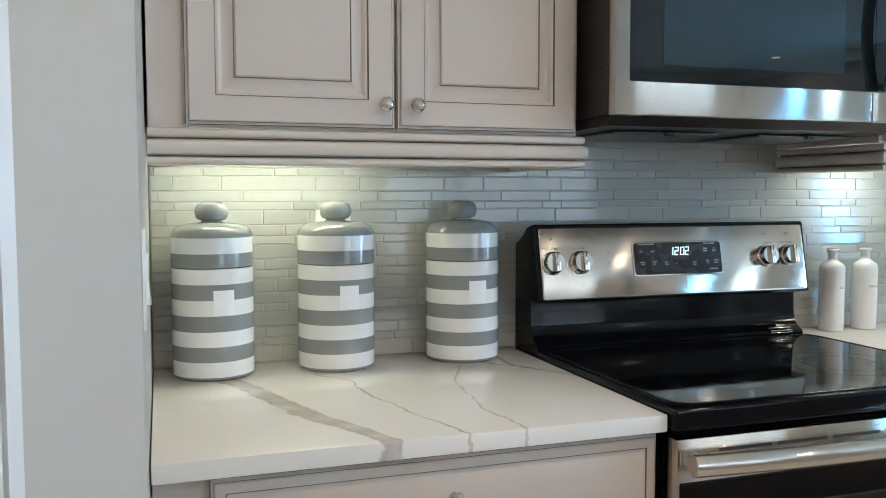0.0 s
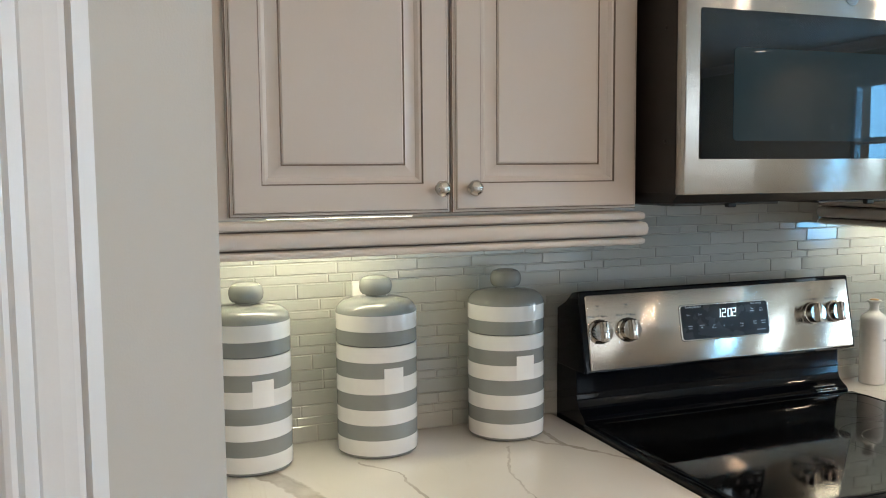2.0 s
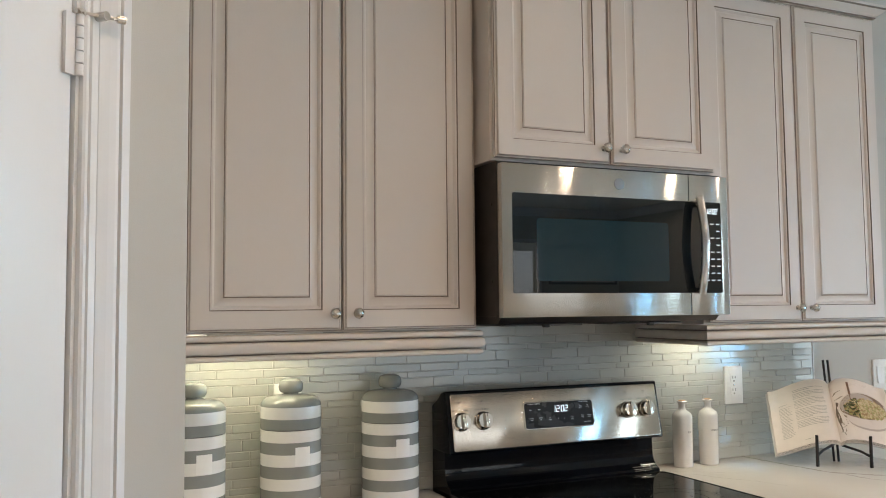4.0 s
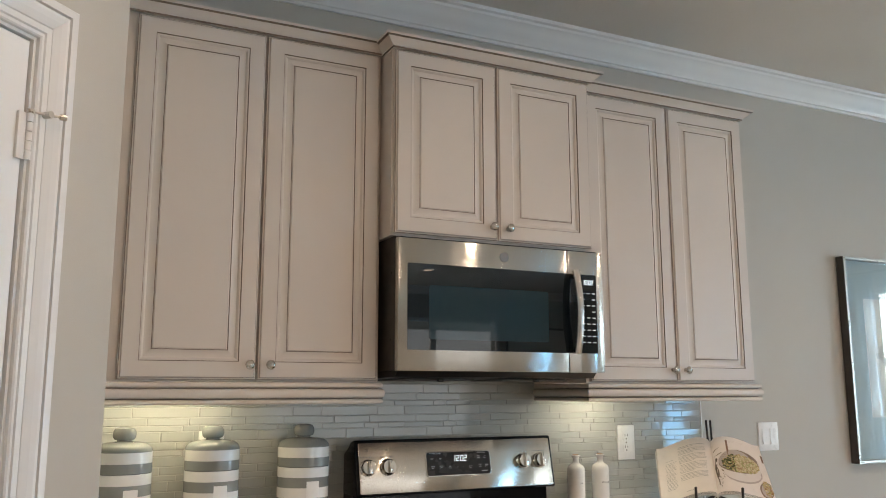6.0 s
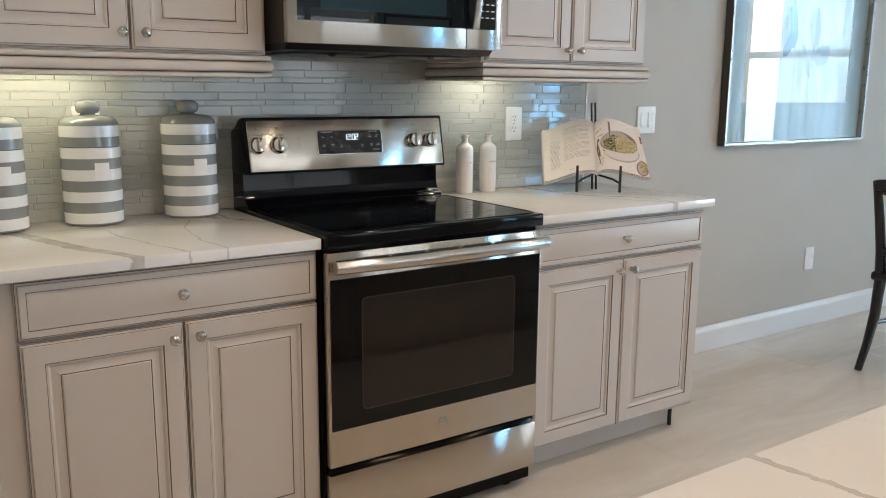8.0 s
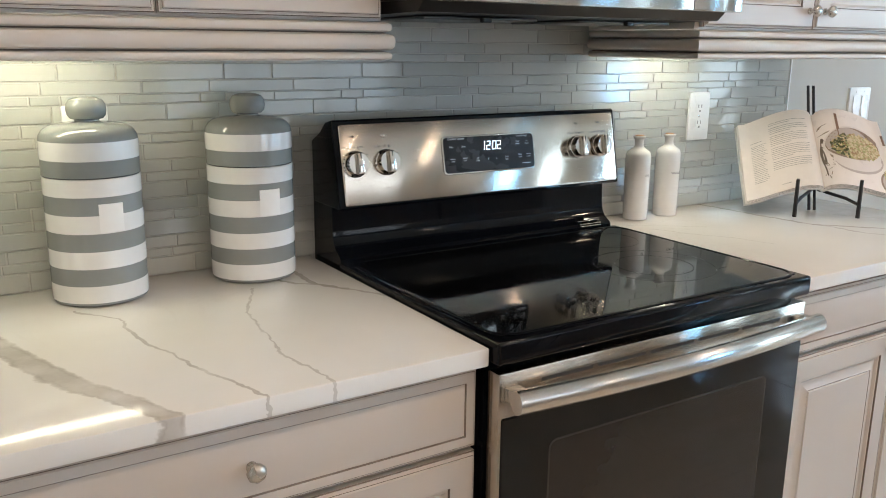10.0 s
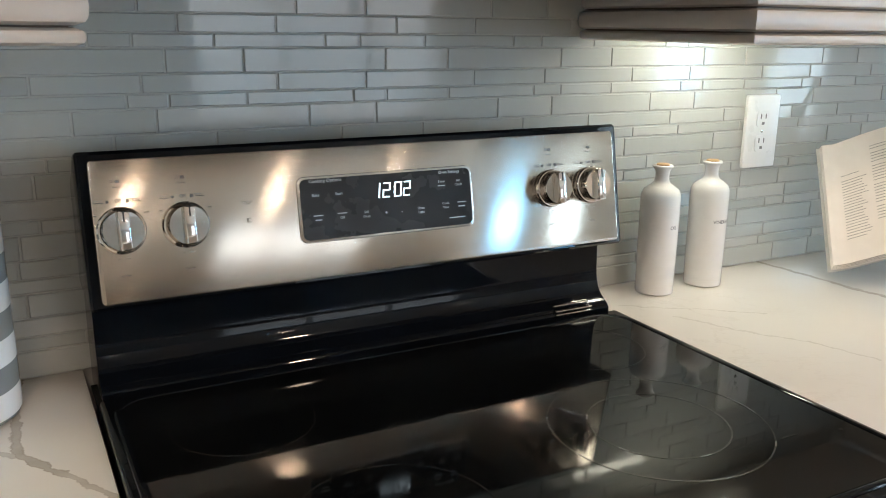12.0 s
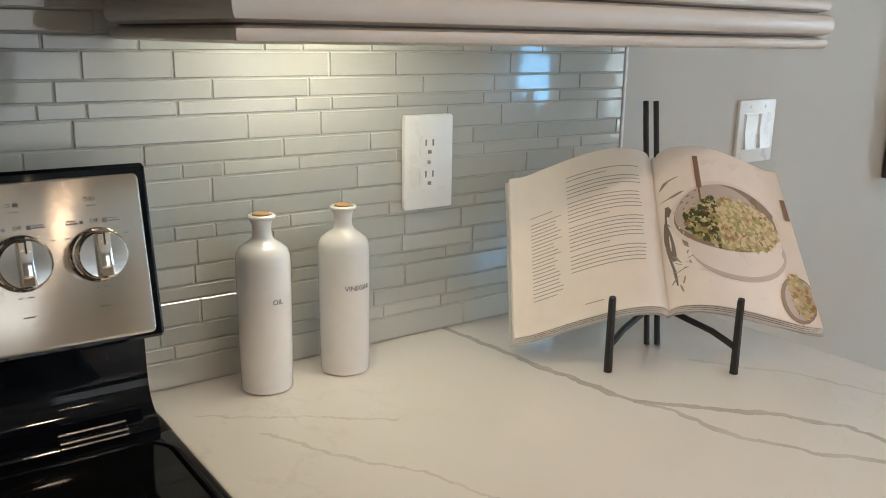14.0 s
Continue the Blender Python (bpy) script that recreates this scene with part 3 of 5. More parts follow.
def curtain(place, rz, width, z0, z1, label):
    b = bmesh.new()
    n = int(width * 90)
    rows = []
    for i in range(n + 1):
        x = width * i / n
        y = 0.045 * math.sin(x * 40) + 0.014 * math.sin(x * 117 + 1)
        rows.append([b.verts.new((x, y * k, z)) for z, k in ((z1, 0.6), ((z0 + z1) / 2, 1.0), (z0, 1.25))])
    for p, q in zip(rows, rows[1:]):
        for i in range(2):
            b.faces.new((p[i], q[i], q[i + 1], p[i + 1]))
    t = thing("curtain", (*place, 0), label, "curtain", "sheer curtains at the windows", rz=rz)
    part("sheer", b, SHEER, t)
    part("curtain_rod", tube([(-0.15, 0, z1 + 0.02), (width + 0.15, 0, z1 + 0.02)], 0.012), IRON, t)


y0, y1, z0, z1 = WINDOWS[0]
window(1, pose(EAST + 0.04, y1, 0, 0, 0, -90), y1 - y0, z0, z1, "white framed sash window in the greige wall", (0.625,))
curtain((EAST - 0.09, -1.50), -90, 0.98, 0.03, 2.5, "pale blue sheer curtain hanging beside the window")
curtain((EAST - 0.09, -2.84), -90, 0.30, 0.03, 2.5, "pale blue sheer curtain hanging beside the window")
y0, y1, z0, z1 = WINDOWS[1]
window(2, pose(EAST + 0.04, y1, 0, 0, 0, -90), y1 - y0, z0, z1, "white framed sash window in the greige wall", (0.625,))
y0, y1, z0, z1 = WINDOWS[2]
window(3, pose(EAST + 0.04, y1, 0, 0, 0, -90), y1 - y0, z0, z1, "tall white framed window near the far corner", (0.30, 0.65))
# window 4 only dresses the added fill lamp in the south wall
window(4, pose(SW[1], SOUTH - 0.04, 0, 0, 0, 180), SW[1] - SW[0], SW[2], SW[3], "unseen wide framed window, added for fill light", ())
for k in (1, 2):
    part("door_stile", box((SW[1] - SW[0]) * k / 3 - 0.04, -0.02, SW[2] + 0.05, (SW[1] - SW[0]) * k / 3 + 0.04, 0.05, SW[3] - 0.05), TRIM, bpy.data.objects["window_4"], smooth=False)

# ---- outdoors ----
part("ground", box(-80, -120, -0.40, 120, 60, -0.25), GRASS, label="mown green lawn round the house", kind="structure", smooth=False)


# ---- countertops ----
def counter(x0, x1, y0, y1, mat, label, extra=()):
    b = bmesh.new()
    add_box(b, x0, y0, 0.884, x1, y1, 0.914, 0, 0.003, 2)
    return part("countertop", b, mat, label=label, category="countertop")


counter(-0.816, -0.001, -0.675, -0.001, QUARTZ_L, "polished white quartz worktop with a broad grey-brown vein")
counter(0.763, 1.608, -0.675, -0.001, QUARTZ_R, "polished white quartz worktop with thin branching grey veins")


# ---- base cabinets ----
def base_cabinet(x0, x1, d0, d1, seam, drawer_z, door_z, label):
    cab = thing("base_cabinet", (x0, 0, 0), label, "cabinet", "base cabinets beside the range")
    w = x1 - x0
    b = bmesh.new()
    add_box(b, 0, -0.630, 0.105, w, -0.004, 0.882)
    part("body", b, CABINET, cab, smooth=False)
    part("toe_kick", box(0.002, -0.548, 0.002, w - 0.012, -0.01, 0.104), CABINET, cab, smooth=False)
    part("foot", box(w - 0.040, -0.572, 0.002, w - 0.030, -0.560, 0.104), DARK, cab, smooth=False)
    dr = part("drawer", panel(d0 - x0, drawer_z[0], d1 - x0, drawer_z[1], -0.652, DRAWER), [CABINET, GLAZE], cab, "glazed greige drawer front")
    knob(dr, seam - x0 - 0.004, -0.652, (drawer_z[0] + drawer_z[1]) / 2)
    for a, c, kx in ((d0, seam - 0.002, seam - 0.030), (seam + 0.002, d1, seam + 0.034)):
        dd = part("door", panel(a - x0, door_z[0], c - x0, door_z[1], -0.652, RAISED), [CABINET, GLAZE], cab, "glazed greige raised panel door")
        knob(dd, kx - x0, -0.652, door_z[1] - 0.037)
    return cab


base_cabinet(-0.815, -0.002, -0.738, -0.004, -0.367, (0.742, 0.876), (0.118, 0.734), "greige glazed cabinet, drawer over two doors, by the pantry wall")
base_cabinet(0.766, 1.592, 0.774, 1.582, 1.170, (0.737, 0.869), (0.118, 0.728), "greige glazed cabinet, drawer over two doors, closing the run")

# ---- upper cabinets ----
def bead(z0, z1, out, n=7):
    """Half-round bead between two heights, bulging to out."""
    zc, r = (z0 + z1) / 2, (z1 - z0) / 2
    return [(0.007 + (out - 0.007) * math.sqrt(max(0.0, 1 - (-1 + 2 * i / (n - 1)) ** 2)) ** 0.7, zc + r * (-1 + 2 * i / (n - 1))) for i in range(n)]


BEADS = [bead(1.3315, 1.3455, 0.0145), bead(1.3475, 1.3755, 0.0185, 11), bead(1.3775, 1.3935, 0.0140)]
RAIL = [(0.0, 1.3315)] + BEADS[0] + [(0.003, 1.3460), (0.003, 1.3470)] + BEADS[1] + [(0.003, 1.3760), (0.003, 1.3770)] + BEADS[2] + [(0.0, 1.3935)]
RAIL_MATS = [1 if o[0] < 0.0075 and p[0] < 0.0075 and 0 < i < len(RAIL) - 2 else 0 for i, (o, p) in enumerate(zip(RAIL, RAIL[1:] + RAIL[:1]))]


def cab_crown(zb):
    return [(0.0, zb), (0.004, zb), (0.005, zb + 0.005), (0.008, zb + 0.006), (0.010, zb + 0.010), (0.017, zb + 0.015), (0.025, zb + 0.022), (0.030, zb + 0.026), (0.031, zb + 0.029), (0.036, zb + 0.030), (0.037, zb + 0.038), (0.0, zb + 0.038)]


CC_MATS = [0, 1, 0, 0, 0, 0, 0, 1, 1, 0, 0, 0]


def upper_cabinet(x0, x1, zb, zt, y, doors, dz, label, rail=None, crown=None, side_left=False):
    cab = thing("wall_cabinet", (x0, 0, zb), label, "cabinet", "wall cabinets over the worktop")
    o = Vector((x0, 0, zb))
    b = bmesh.new()
    add_box(b, x0, y + 0.022, zb, x1, -0.003, zt)
    bmesh.ops.translate(b, verts=b.verts, vec=-o)
    part("body", b, CABINET, cab, smooth=False)
    for i, (a, c) in enumerate(doors):
        b = panel(a, dz[0], c, dz[1], y, RAISED)
        bmesh.ops.translate(b, verts=b.verts, vec=-o)
        d = part("door", b, [CABINET, GLAZE], cab, "glazed greige raised panel door")
        kx = c - 0.022 if i == 0 else a + 0.033
        knob(d, kx - x0, y, dz[0] + 0.042 - zb)
    if rail:
        b = sweep(RAIL, rail, RAIL_MATS)
        bmesh.ops.translate(b, verts=b.verts, vec=-o)
        part("light_rail", b, [CABINET, GLAZE], cab, "three-bead moulded rail")
    b = sweep(cab_crown(crown[0]), crown[1], CC_MATS)
    bmesh.ops.translate(b, verts=b.verts, vec=-o)
    part("crown_moulding", b, [CABINET, GLAZE], cab, "stepped crown moulding with glazed joints")
    return cab


YU, YM = -0.367, -0.455
RY = YU + 0.015
upper_cabinet(-0.812, -0.006, 1.396, 2.445, YU, [(-0.752, -0.383), (-0.379, -0.014)], (1.400, 2.432), "tall greige glazed wall cabinet, two doors, by the pantry wall",
              [(-0.814, RY), (-0.010, RY), (-0.010, -0.016)], (2.434, [(-0.814, YU + 0.004), (-0.006, YU + 0.004)]))
upper_cabinet(-0.004, 0.736, 1.836, 2.445, YM, [(0.003, 0.359), (0.363, 0.727)], (1.842, 2.428), "short greige glazed wall cabinet with two doors above the microwave",
              None, (2.430, [(-0.004, -0.36), (-0.004, YM + 0.004), (0.736, YM + 0.004), (0.736, -0.36)]))
upper_cabinet(0.762, 1.532, 1.396, 2.445, YU, [(0.772, 1.147), (1.151, 1.526)], (1.400, 2.432), "tall greige glazed wall cabinet, two doors, closing the run",
              [(0.770, -0.016), (0.770, RY), (1.541, RY), (1.541, -0.004)], (2.434, [(0.754, YU + 0.004), (1.532, YU + 0.004), (1.532, -0.002)]))
for x in (-0.52, 0.98):
    lt = thing("under_cabinet_light", (x, -0.13, 1.385), "slim white light bar fixed under the wall cabinet", "light", "lights under the wall cabinets")
    part("housing", box(-0.15, -0.022, 0.001, 0.15, 0.022, 0.010, 0.002), PLASTIC, lt)
    part("diffuser", box(-0.14, -0.016, -0.0005, 0.14, 0.016, 0.0008), STRIP, lt, smooth=False)


# ---- range ----
rng = thing("range", (0, 0, 0), "freestanding electric range in stainless steel and black glass", "range")
X0, X1 = 0.004, 0.757
part("body", box(X0, -0.655, 0.03, X1, -0.03, 0.900), BLACK, rng, smooth=False)
for x in (0.05, 0.70):
    for y in (-0.60, -0.10):
        part("foot", lathe([(0, 0.0), (0.018, 0.0), (0.018, 0.012), (0.010, 0.016), (0.010, 0.0295), (0, 0.0295)], 16), DARK, rng, at=pose(x, y, 0.001))
b = bmesh.new()
add_box(b, X0 - 0.001, -0.694, 0.8870, X1 + 0.001, -0.141, 0.926, 0, 0.006, 3)
top = part("cooktop", b, BLACK, rng, "glossy black glass ceramic cooktop")
part("glass_surface", box(0.022, -0.669, 0.9262, X1 - 0.018, -0.163, 0.9275, 0.001), BLACK_GLASS, top)
rim_pts = []
for cx, cy, a in ((X1 - 0.055, -0.200, 0), (0.059, -0.200, 90), (0.059, -0.632, 180), (X1 - 0.055, -0.632, 270)):
    for i in range(7):
        t = radians(a + 15 * i)
        rim_pts.append((cx + 0.042 * math.cos(t), cy + 0.042 * math.sin(t), 0.9268))
rim_pts.append(rim_pts[0])
part("cooktop_rim", tube(rim_pts, 0.0042, 10, 0.55), BLACK, top, "raised glossy black rim")
RING = plain("burner_ring", (0.034, 0.034, 0.034), 0.25)
RING_FAINT = plain("faint_burner_ring", (0.014, 0.014, 0.014), 0.2)
def ring(cx, cy, r, w=0.0009, mat=RING_FAINT):
    b = bmesh.new()
    n = 72
    a = [[b.verts.new((cx + q * math.cos(2 * math.pi * i / n), cy + q * math.sin(2 * math.pi * i / n), 0.9278)) for i in range(n)] for q in (r - w, r + w)]
    for i in range(n):
        b.faces.new((a[0][i], a[1][i], a[1][(i + 1) % n], a[0][(i + 1) % n]))
    part("burner_ring", b, mat, top, "thin grey burner circle", smooth=False)
for cx, cy, rs in ((0.615, -0.262, (0.075,)), (0.545, -0.480, (0.122, 0.078)), (0.138, -0.272, (0.078,)), (0.210, -0.520, (0.095,))):
    for r in rs:
        ring(cx, cy, r, 0.0009, RING if len(rs) == 2 else RING_FAINT)
ring(0.717, -0.580, 0.0016, 0.0008, RING)
part("burner_mark", box(0.640, -0.5665, 0.9276, 0.662, -0.5650, 0.9279), RING, top, "short grey mark by the burner circle", smooth=False)
# backguard: lower black splash with a flared foot, upper housing and the steel panel
low = [(-0.014, 0.901), (-0.140, 0.901), (-0.1405, 0.930), (-0.137, 0.935), (-0.130, 0.940), (-0.120, 0.946), (-0.112, 0.955), (-0.107, 0.968), (-0.105, 0.985), (-0.103, 1.034), (-0.014, 1.034)]
def side_prism(profile, x0, x1, bevel=0.0):
    b = bmesh.new()
    l = [b.verts.new((x0, y, z)) for y, z in profile]
    r = [b.verts.new((x1, y, z)) for y, z in profile]
    b.faces.new(l)
    b.faces.new(r[::-1])
    for i in range(len(profile)):
        j = (i + 1) % len(profile)
        b.faces.new((l[i], r[i], r[j], l[j]))
    bmesh.ops.recalc_face_normals(b, faces=b.faces)
    if bevel:
        ends = [e for e in b.edges if (e.verts[0].co.x == e.verts[1].co.x)]
        bmesh.ops.bevel(b, geom=ends, offset=bevel, segments=3, profile=0.5, affect="EDGES")
    return b
part("backsplash_guard", side_prism(low, X0 + 0.004, X1 - 0.012), BLACK, rng)
TOPY, BOTY, ZT, ZB = -0.118, -0.150, 1.203, 1.041
part("control_housing", side_prism([(-0.020, 1.034), (BOTY + 0.004, 1.034), (BOTY + 0.001, 1.038), (TOPY + 0.001, ZT + 0.004), (TOPY + 0.006, ZT + 0.007), (-0.085, ZT + 0.001), (-0.060, ZT - 0.020), (-0.020, ZT - 0.040)], X0, X1 - 0.003, 0.0035), BLACK, rng)
lean = math.degrees(math.atan2(TOPY - BOTY, ZT - ZB))
PL = math.hypot(TOPY - BOTY, ZT - ZB)
PANEL_AT = pose(0, BOTY, ZB, -lean, 0, 0)


def rounded_plate(x0, z0, x1, z1, y0, y1, r, n=6, bevel=0.0):
    b = bmesh.new()
    pts = []
    for cx, cz, a in ((x1 - r, z1 - r, 0), (x0 + r, z1 - r, 90), (x0 + r, z0 + r, 180), (x1 - r, z0 + r, 270)):
        for i in range(n + 1):
            t = radians(a + 90 * i / n)
            pts.append((cx + r * math.cos(t), cz + r * math.sin(t)))
    f = [b.verts.new((x, y0, z)) for x, z in pts]
    g = [b.verts.new((x, y1, z)) for x, z in pts]
    front = b.faces.new(f[::-1])
    b.faces.new(g)
    for i in range(len(pts)):
        j = (i + 1) % len(pts)
        b.faces.new((f[i], f[j], g[j], g[i]))
    bmesh.ops.recalc_face_normals(b, faces=b.faces)
    if bevel:
        bmesh.ops.bevel(b, geom=list(front.edges), offset=bevel, segments=2, profile=0.5, affect="EDGES")
    return b


cp = part("control_panel", rounded_plate(0.016, 0.0, 0.745, PL - 0.002, -0.003, 0.003, 0.006, 4, 0.0015), STEEL, rng, "brushed stainless control panel", at=PANEL_AT)
part("display_bezel", rounded_plate(0.252, 0.045, 0.499, 0.128, -0.0052, -0.0025, 0.010, 5, 0.001), STEEL_BAR, cp)
part("display", rounded_plate(0.2555, 0.0485, 0.4955, 0.1245, -0.0062, -0.004, 0.008, 5), DISPLAY, cp, "dark control display")


def clock_bm(x, y, z, height, strokes=0.0016):
    """Slanted seven-bar digits reading 12:02, centred on x and z."""
    b = bmesh.new()
    h, w = height, height * 0.50
    bars = {"top": (0, h, 1, 0), "mid": (0, h / 2, 1, 0), "low": (0, 0, 1, 0), "tl": (0, h / 2, 0, 1), "tr": (w, h / 2, 0, 1), "bl": (0, 0, 0, 1), "br": (w, 0, 0, 1)}
    shapes = {"1": ("tr", "br"), "2": ("top", "tr", "mid", "bl", "low"), "0": ("top", "tr", "br", "low", "bl", "tl")}
    step = w + height * 0.16
    places = (("1", -2.45), ("2", -1.20), ("0", 0.20), ("2", 1.30))
    q = strokes / 2
    for ch, k in places:
        for nm in shapes[ch]:
            bx, bz, flat, up = bars[nm]
            x0, z0 = x + k * step + bx, z - h / 2 + bz
            add_box(b, x0 - q + 0.6 * q * flat, y, z0 - q, x0 + q + (w - 0.6 * q) * flat, y + 0.0005, z0 + q + (h / 2) * up)
    for dz in (-0.2, 0.2):
        xc, zc = x + 0.03 * step, z + dz * h
        add_box(b, xc - 0.7 * q, y, zc - 0.7 * q, xc + 0.7 * q, y + 0.0005, zc + 0.7 * q)
    for v in b.verts:
        v.co.x += 0.14 * (v.co.z - z)
    return b


part("clock_digits", clock_bm(0.381, -0.0067, 0.1035, 0.0175), CLOCK, cp, "pale glowing clock digits", smooth=False)


def panel_words(words, x, z, size, y, mat, parent):
    """One printed word or pair of words on the panel, joined into the print."""
    t = text_bm(words, size, 0.0001)
    bmesh.ops.translate(t, verts=t.verts, vec=(x, y, z))
    return part("lettering", t, mat, parent, "small printed words", kind="stuff", smooth=False)


for words, x, z, size in (("Cooking Options", 0.289, 0.1215, 0.0062), ("Bake", 0.275, 0.104, 0.0052), ("Start", 0.306, 0.104, 0.0052), ("Oven Settings", 0.464, 0.1205, 0.0056),
                          ("Timer", 0.452, 0.1085, 0.0046), ("Set", 0.477, 0.1085, 0.0046), ("Clock", 0.477, 0.1030, 0.0046), ("Oven", 0.419, 0.0760, 0.0046), ("Light", 0.419, 0.0705, 0.0046),
                          ("Cook", 0.456, 0.0790, 0.0046), ("Time", 0.456, 0.0735, 0.0046), ("Off", 0.308, 0.0735, 0.0046), ("Self", 0.341, 0.0775, 0.0046), ("Clean", 0.341, 0.0720, 0.0046), ("+", 0.369, 0.0740, 0.0085), ("-", 0.391, 0.0740, 0.0085)):
    panel_words(words, x, z, size, -0.0064, PANEL_LIGHT, cp)
b = bmesh.new()
for x, z, w in ((0.270, 0.0785, 0.013), (0.272, 0.0730, 0.009), (0.302, 0.0790, 0.013), (0.446, 0.1030, 0.011), (0.474, 0.0790, 0.013), (0.475, 0.0735, 0.010), (0.460, 0.0590, 0.024)):
    add_box(b, x, -0.0066, z - 0.0006, x + w, -0.0061, z + 0.0007)
part("button_marks", b, PANEL_LIGHT, cp, kind="stuff", smooth=False)
b = bmesh.new()
for kx, kz in ((0.045, 0.083), (0.116, 0.083), (0.629, 0.086), (0.698, 0.086)):
    for dx, dz, w, h in ((-0.0015, 0.0535, 0.0045, 0.0035), (-0.0075, 0.0540, 0.0040, 0.0007), (-0.0075, 0.0565, 0.0040, 0.0007), (-0.0055, 0.0485, 0.009, 0.0006), (-0.026, 0.0345, 0.009, 0.0007), (-0.027, 0.0318, 0.011, 0.0009), (-0.0135, 0.0316, 0.0028, 0.0028),
                         (0.013, 0.0345, 0.009, 0.0007), (0.013, 0.0318, 0.011, 0.0009), (0.0080, 0.0310, 0.0035, 0.0042), (-0.0285, 0.0180, 0.004, 0.0008), (0.0265, 0.0180, 0.005, 0.0008), (-0.007, -0.033, 0.003, 0.0008), (0.001, -0.033, 0.006, 0.0008), (-0.005, -0.052, 0.010, 0.0011)):
        add_box(b, kx + dx, -0.0036, kz + dz, kx + dx + w, -0.0030, kz + dz + h)
for dx, dz, w, h in ((0.183, 0.1035, 0.013, 0.0008), (0.186, 0.1005, 0.007, 0.0008), (0.188, 0.0830, 0.005, 0.0009), (0.188, 0.0785, 0.005, 0.0009), (0.188, 0.0795, 0.0014, 0.0040)):
    add_box(b, dx, -0.0036, dz, dx + w, -0.0030, dz + h)
part("panel_marks", b, PANEL_INK, cp, kind="stuff", smooth=False)
for x, z in ((0.0445, 0.1165), (0.1155, 0.1165), (0.6285, 0.1195), (0.6975, 0.1195)):
    panel_words("Off", x, z, 0.0056, -0.0034, PANEL_INK, cp)
for kx, kz in ((0.045, 0.083), (0.116, 0.083), (0.629, 0.086), (0.698, 0.086)):
    b = bmesh.new()
    add_lathe(b, [(0.0, -0.003), (0.0265, -0.003), (0.0270, 0.000), (0.0255, 0.0025), (0.0240, 0.003), (0.0235, 0.016), (0.0220, 0.0185), (0.0, 0.0185)], 36)
    bmesh.ops.rotate(b, verts=b.verts, matrix=Matrix.Rotation(radians(90), 3, "X"))
    c = part("burner_knob", b, CHROME, cp, "chrome burner knob with a grip bar", at=pose(kx, -0.006, kz))
    g = bmesh.new()
    add_box(g, -0.0065, -0.034, -0.0225, 0.0065, -0.0205, 0.0225, 0, 0.003, 2)
    add_box(g, -0.0008, -0.0345, 0.010, 0.0008, -0.0338, 0.022, 1)
    bmesh.ops.translate(g, verts=g.verts, vec=(kx, 0, kz))
    part("knob_grip", g, [CHROME, SLOT], cp, "chrome grip bar with a black pointer")
for yy, z in ((-0.1435, 0.9305), (-0.1420, 0.9355), (-0.1340, 0.9415)):
    part("oven_vent", box(0.645, yy, z, 0.712, yy + 0.009, z + 0.0024, 0.0008), STEEL_BAR, rng, "bright slotted oven vent")
# oven door and drawer
SLOT0, SLOTSTEP, SLOTZ = 0.090, 0.1195, 0.8500
dr = part("oven_door", box(X0 + 0.003, -0.690, 0.262, X1 - 0.005, -0.658, 0.8735, 0.003, 2), STEEL, rng, "stainless steel oven door")
part("door_glass", box(X0 + 0.009, -0.6935, 0.370, X1 - 0.011, -0.6895, 0.800, 0.002), BLACK_GLASS, dr, "black oven door glass")
part("window_rim", rounded_plate(0.107, 0.417, 0.648, 0.743, -0.6940, -0.6934, 0.016), plain("oven_rim_print", (0.040, 0.037, 0.034), 0.1, Specular_IOR_Level=0.38), dr, "thin grey border of the oven window")
part("window_mesh", rounded_plate(0.111, 0.421, 0.644, 0.739, -0.6946, -0.6939, 0.013), plain("oven_inner_glass", (0.020, 0.016, 0.014), 0.0, Specular_IOR_Level=0.38), dr, "dim brown inner oven window")
for i in range(5):
    xa = SLOT0 + i * SLOTSTEP
    part("vent_slot", box(xa, -0.6905, SLOTZ - 0.003, xa + SLOTSTEP - 0.013, -0.6885, SLOTZ + 0.003), SLOT, dr, smooth=False)
part("logo_badge", lathe([(0, 0), (0.016, 0), (0.0165, 0.0010), (0.013, 0.0016), (0.0, 0.0018)], 32), NICKEL, dr, "plain round badge", at=pose(0.385, -0.690, 0.318, 90))
hb = bmesh.new()
n = 15
pts = [(0.012 + 0.732 * i / (n - 1), -0.728 - 0.020 * math.sin(math.pi * i / (n - 1)), 0.841) for i in range(n)]
add_tube(hb, pts, 0.0165, 16, 1.15)
bmesh.ops.recalc_face_normals(hb, faces=hb.faces)
part("oven_handle", hb, STEEL_BAR, rng, "bowed stainless handle bar")
for x in (0.030, 0.728):
    part("handle_bracket", box(x - 0.014, -0.728, 0.829, x + 0.014, -0.691, 0.853, 0.004, 2), STEEL_BAR, rng)
part("storage_drawer", box(X0 + 0.003, -0.688, 0.085, X1 - 0.005, -0.656, 0.238, 0.004, 2), STEEL, rng, "stainless storage drawer front")
part("drawer_lip", side_prism([(-0.656, 0.2385), (-0.676, 0.2385), (-0.682, 0.250), (-0.656, 0.254)], X0 + 0.006, X1 - 0.008), BLACK, rng)

# ---- microwave ----
mw = thing("microwave", (0, 0, 1.42), "stainless over-the-range microwave hanging under the short cabinet", "microwave")
MX0, MX1, MZ0, MZ1, MY = 0.000, 0.738, 0.006, 0.402, -0.487


def mwpart(name, b, mat, label="", parent=mw, **kw):
    return part(name, b, mat, parent, label, **kw)


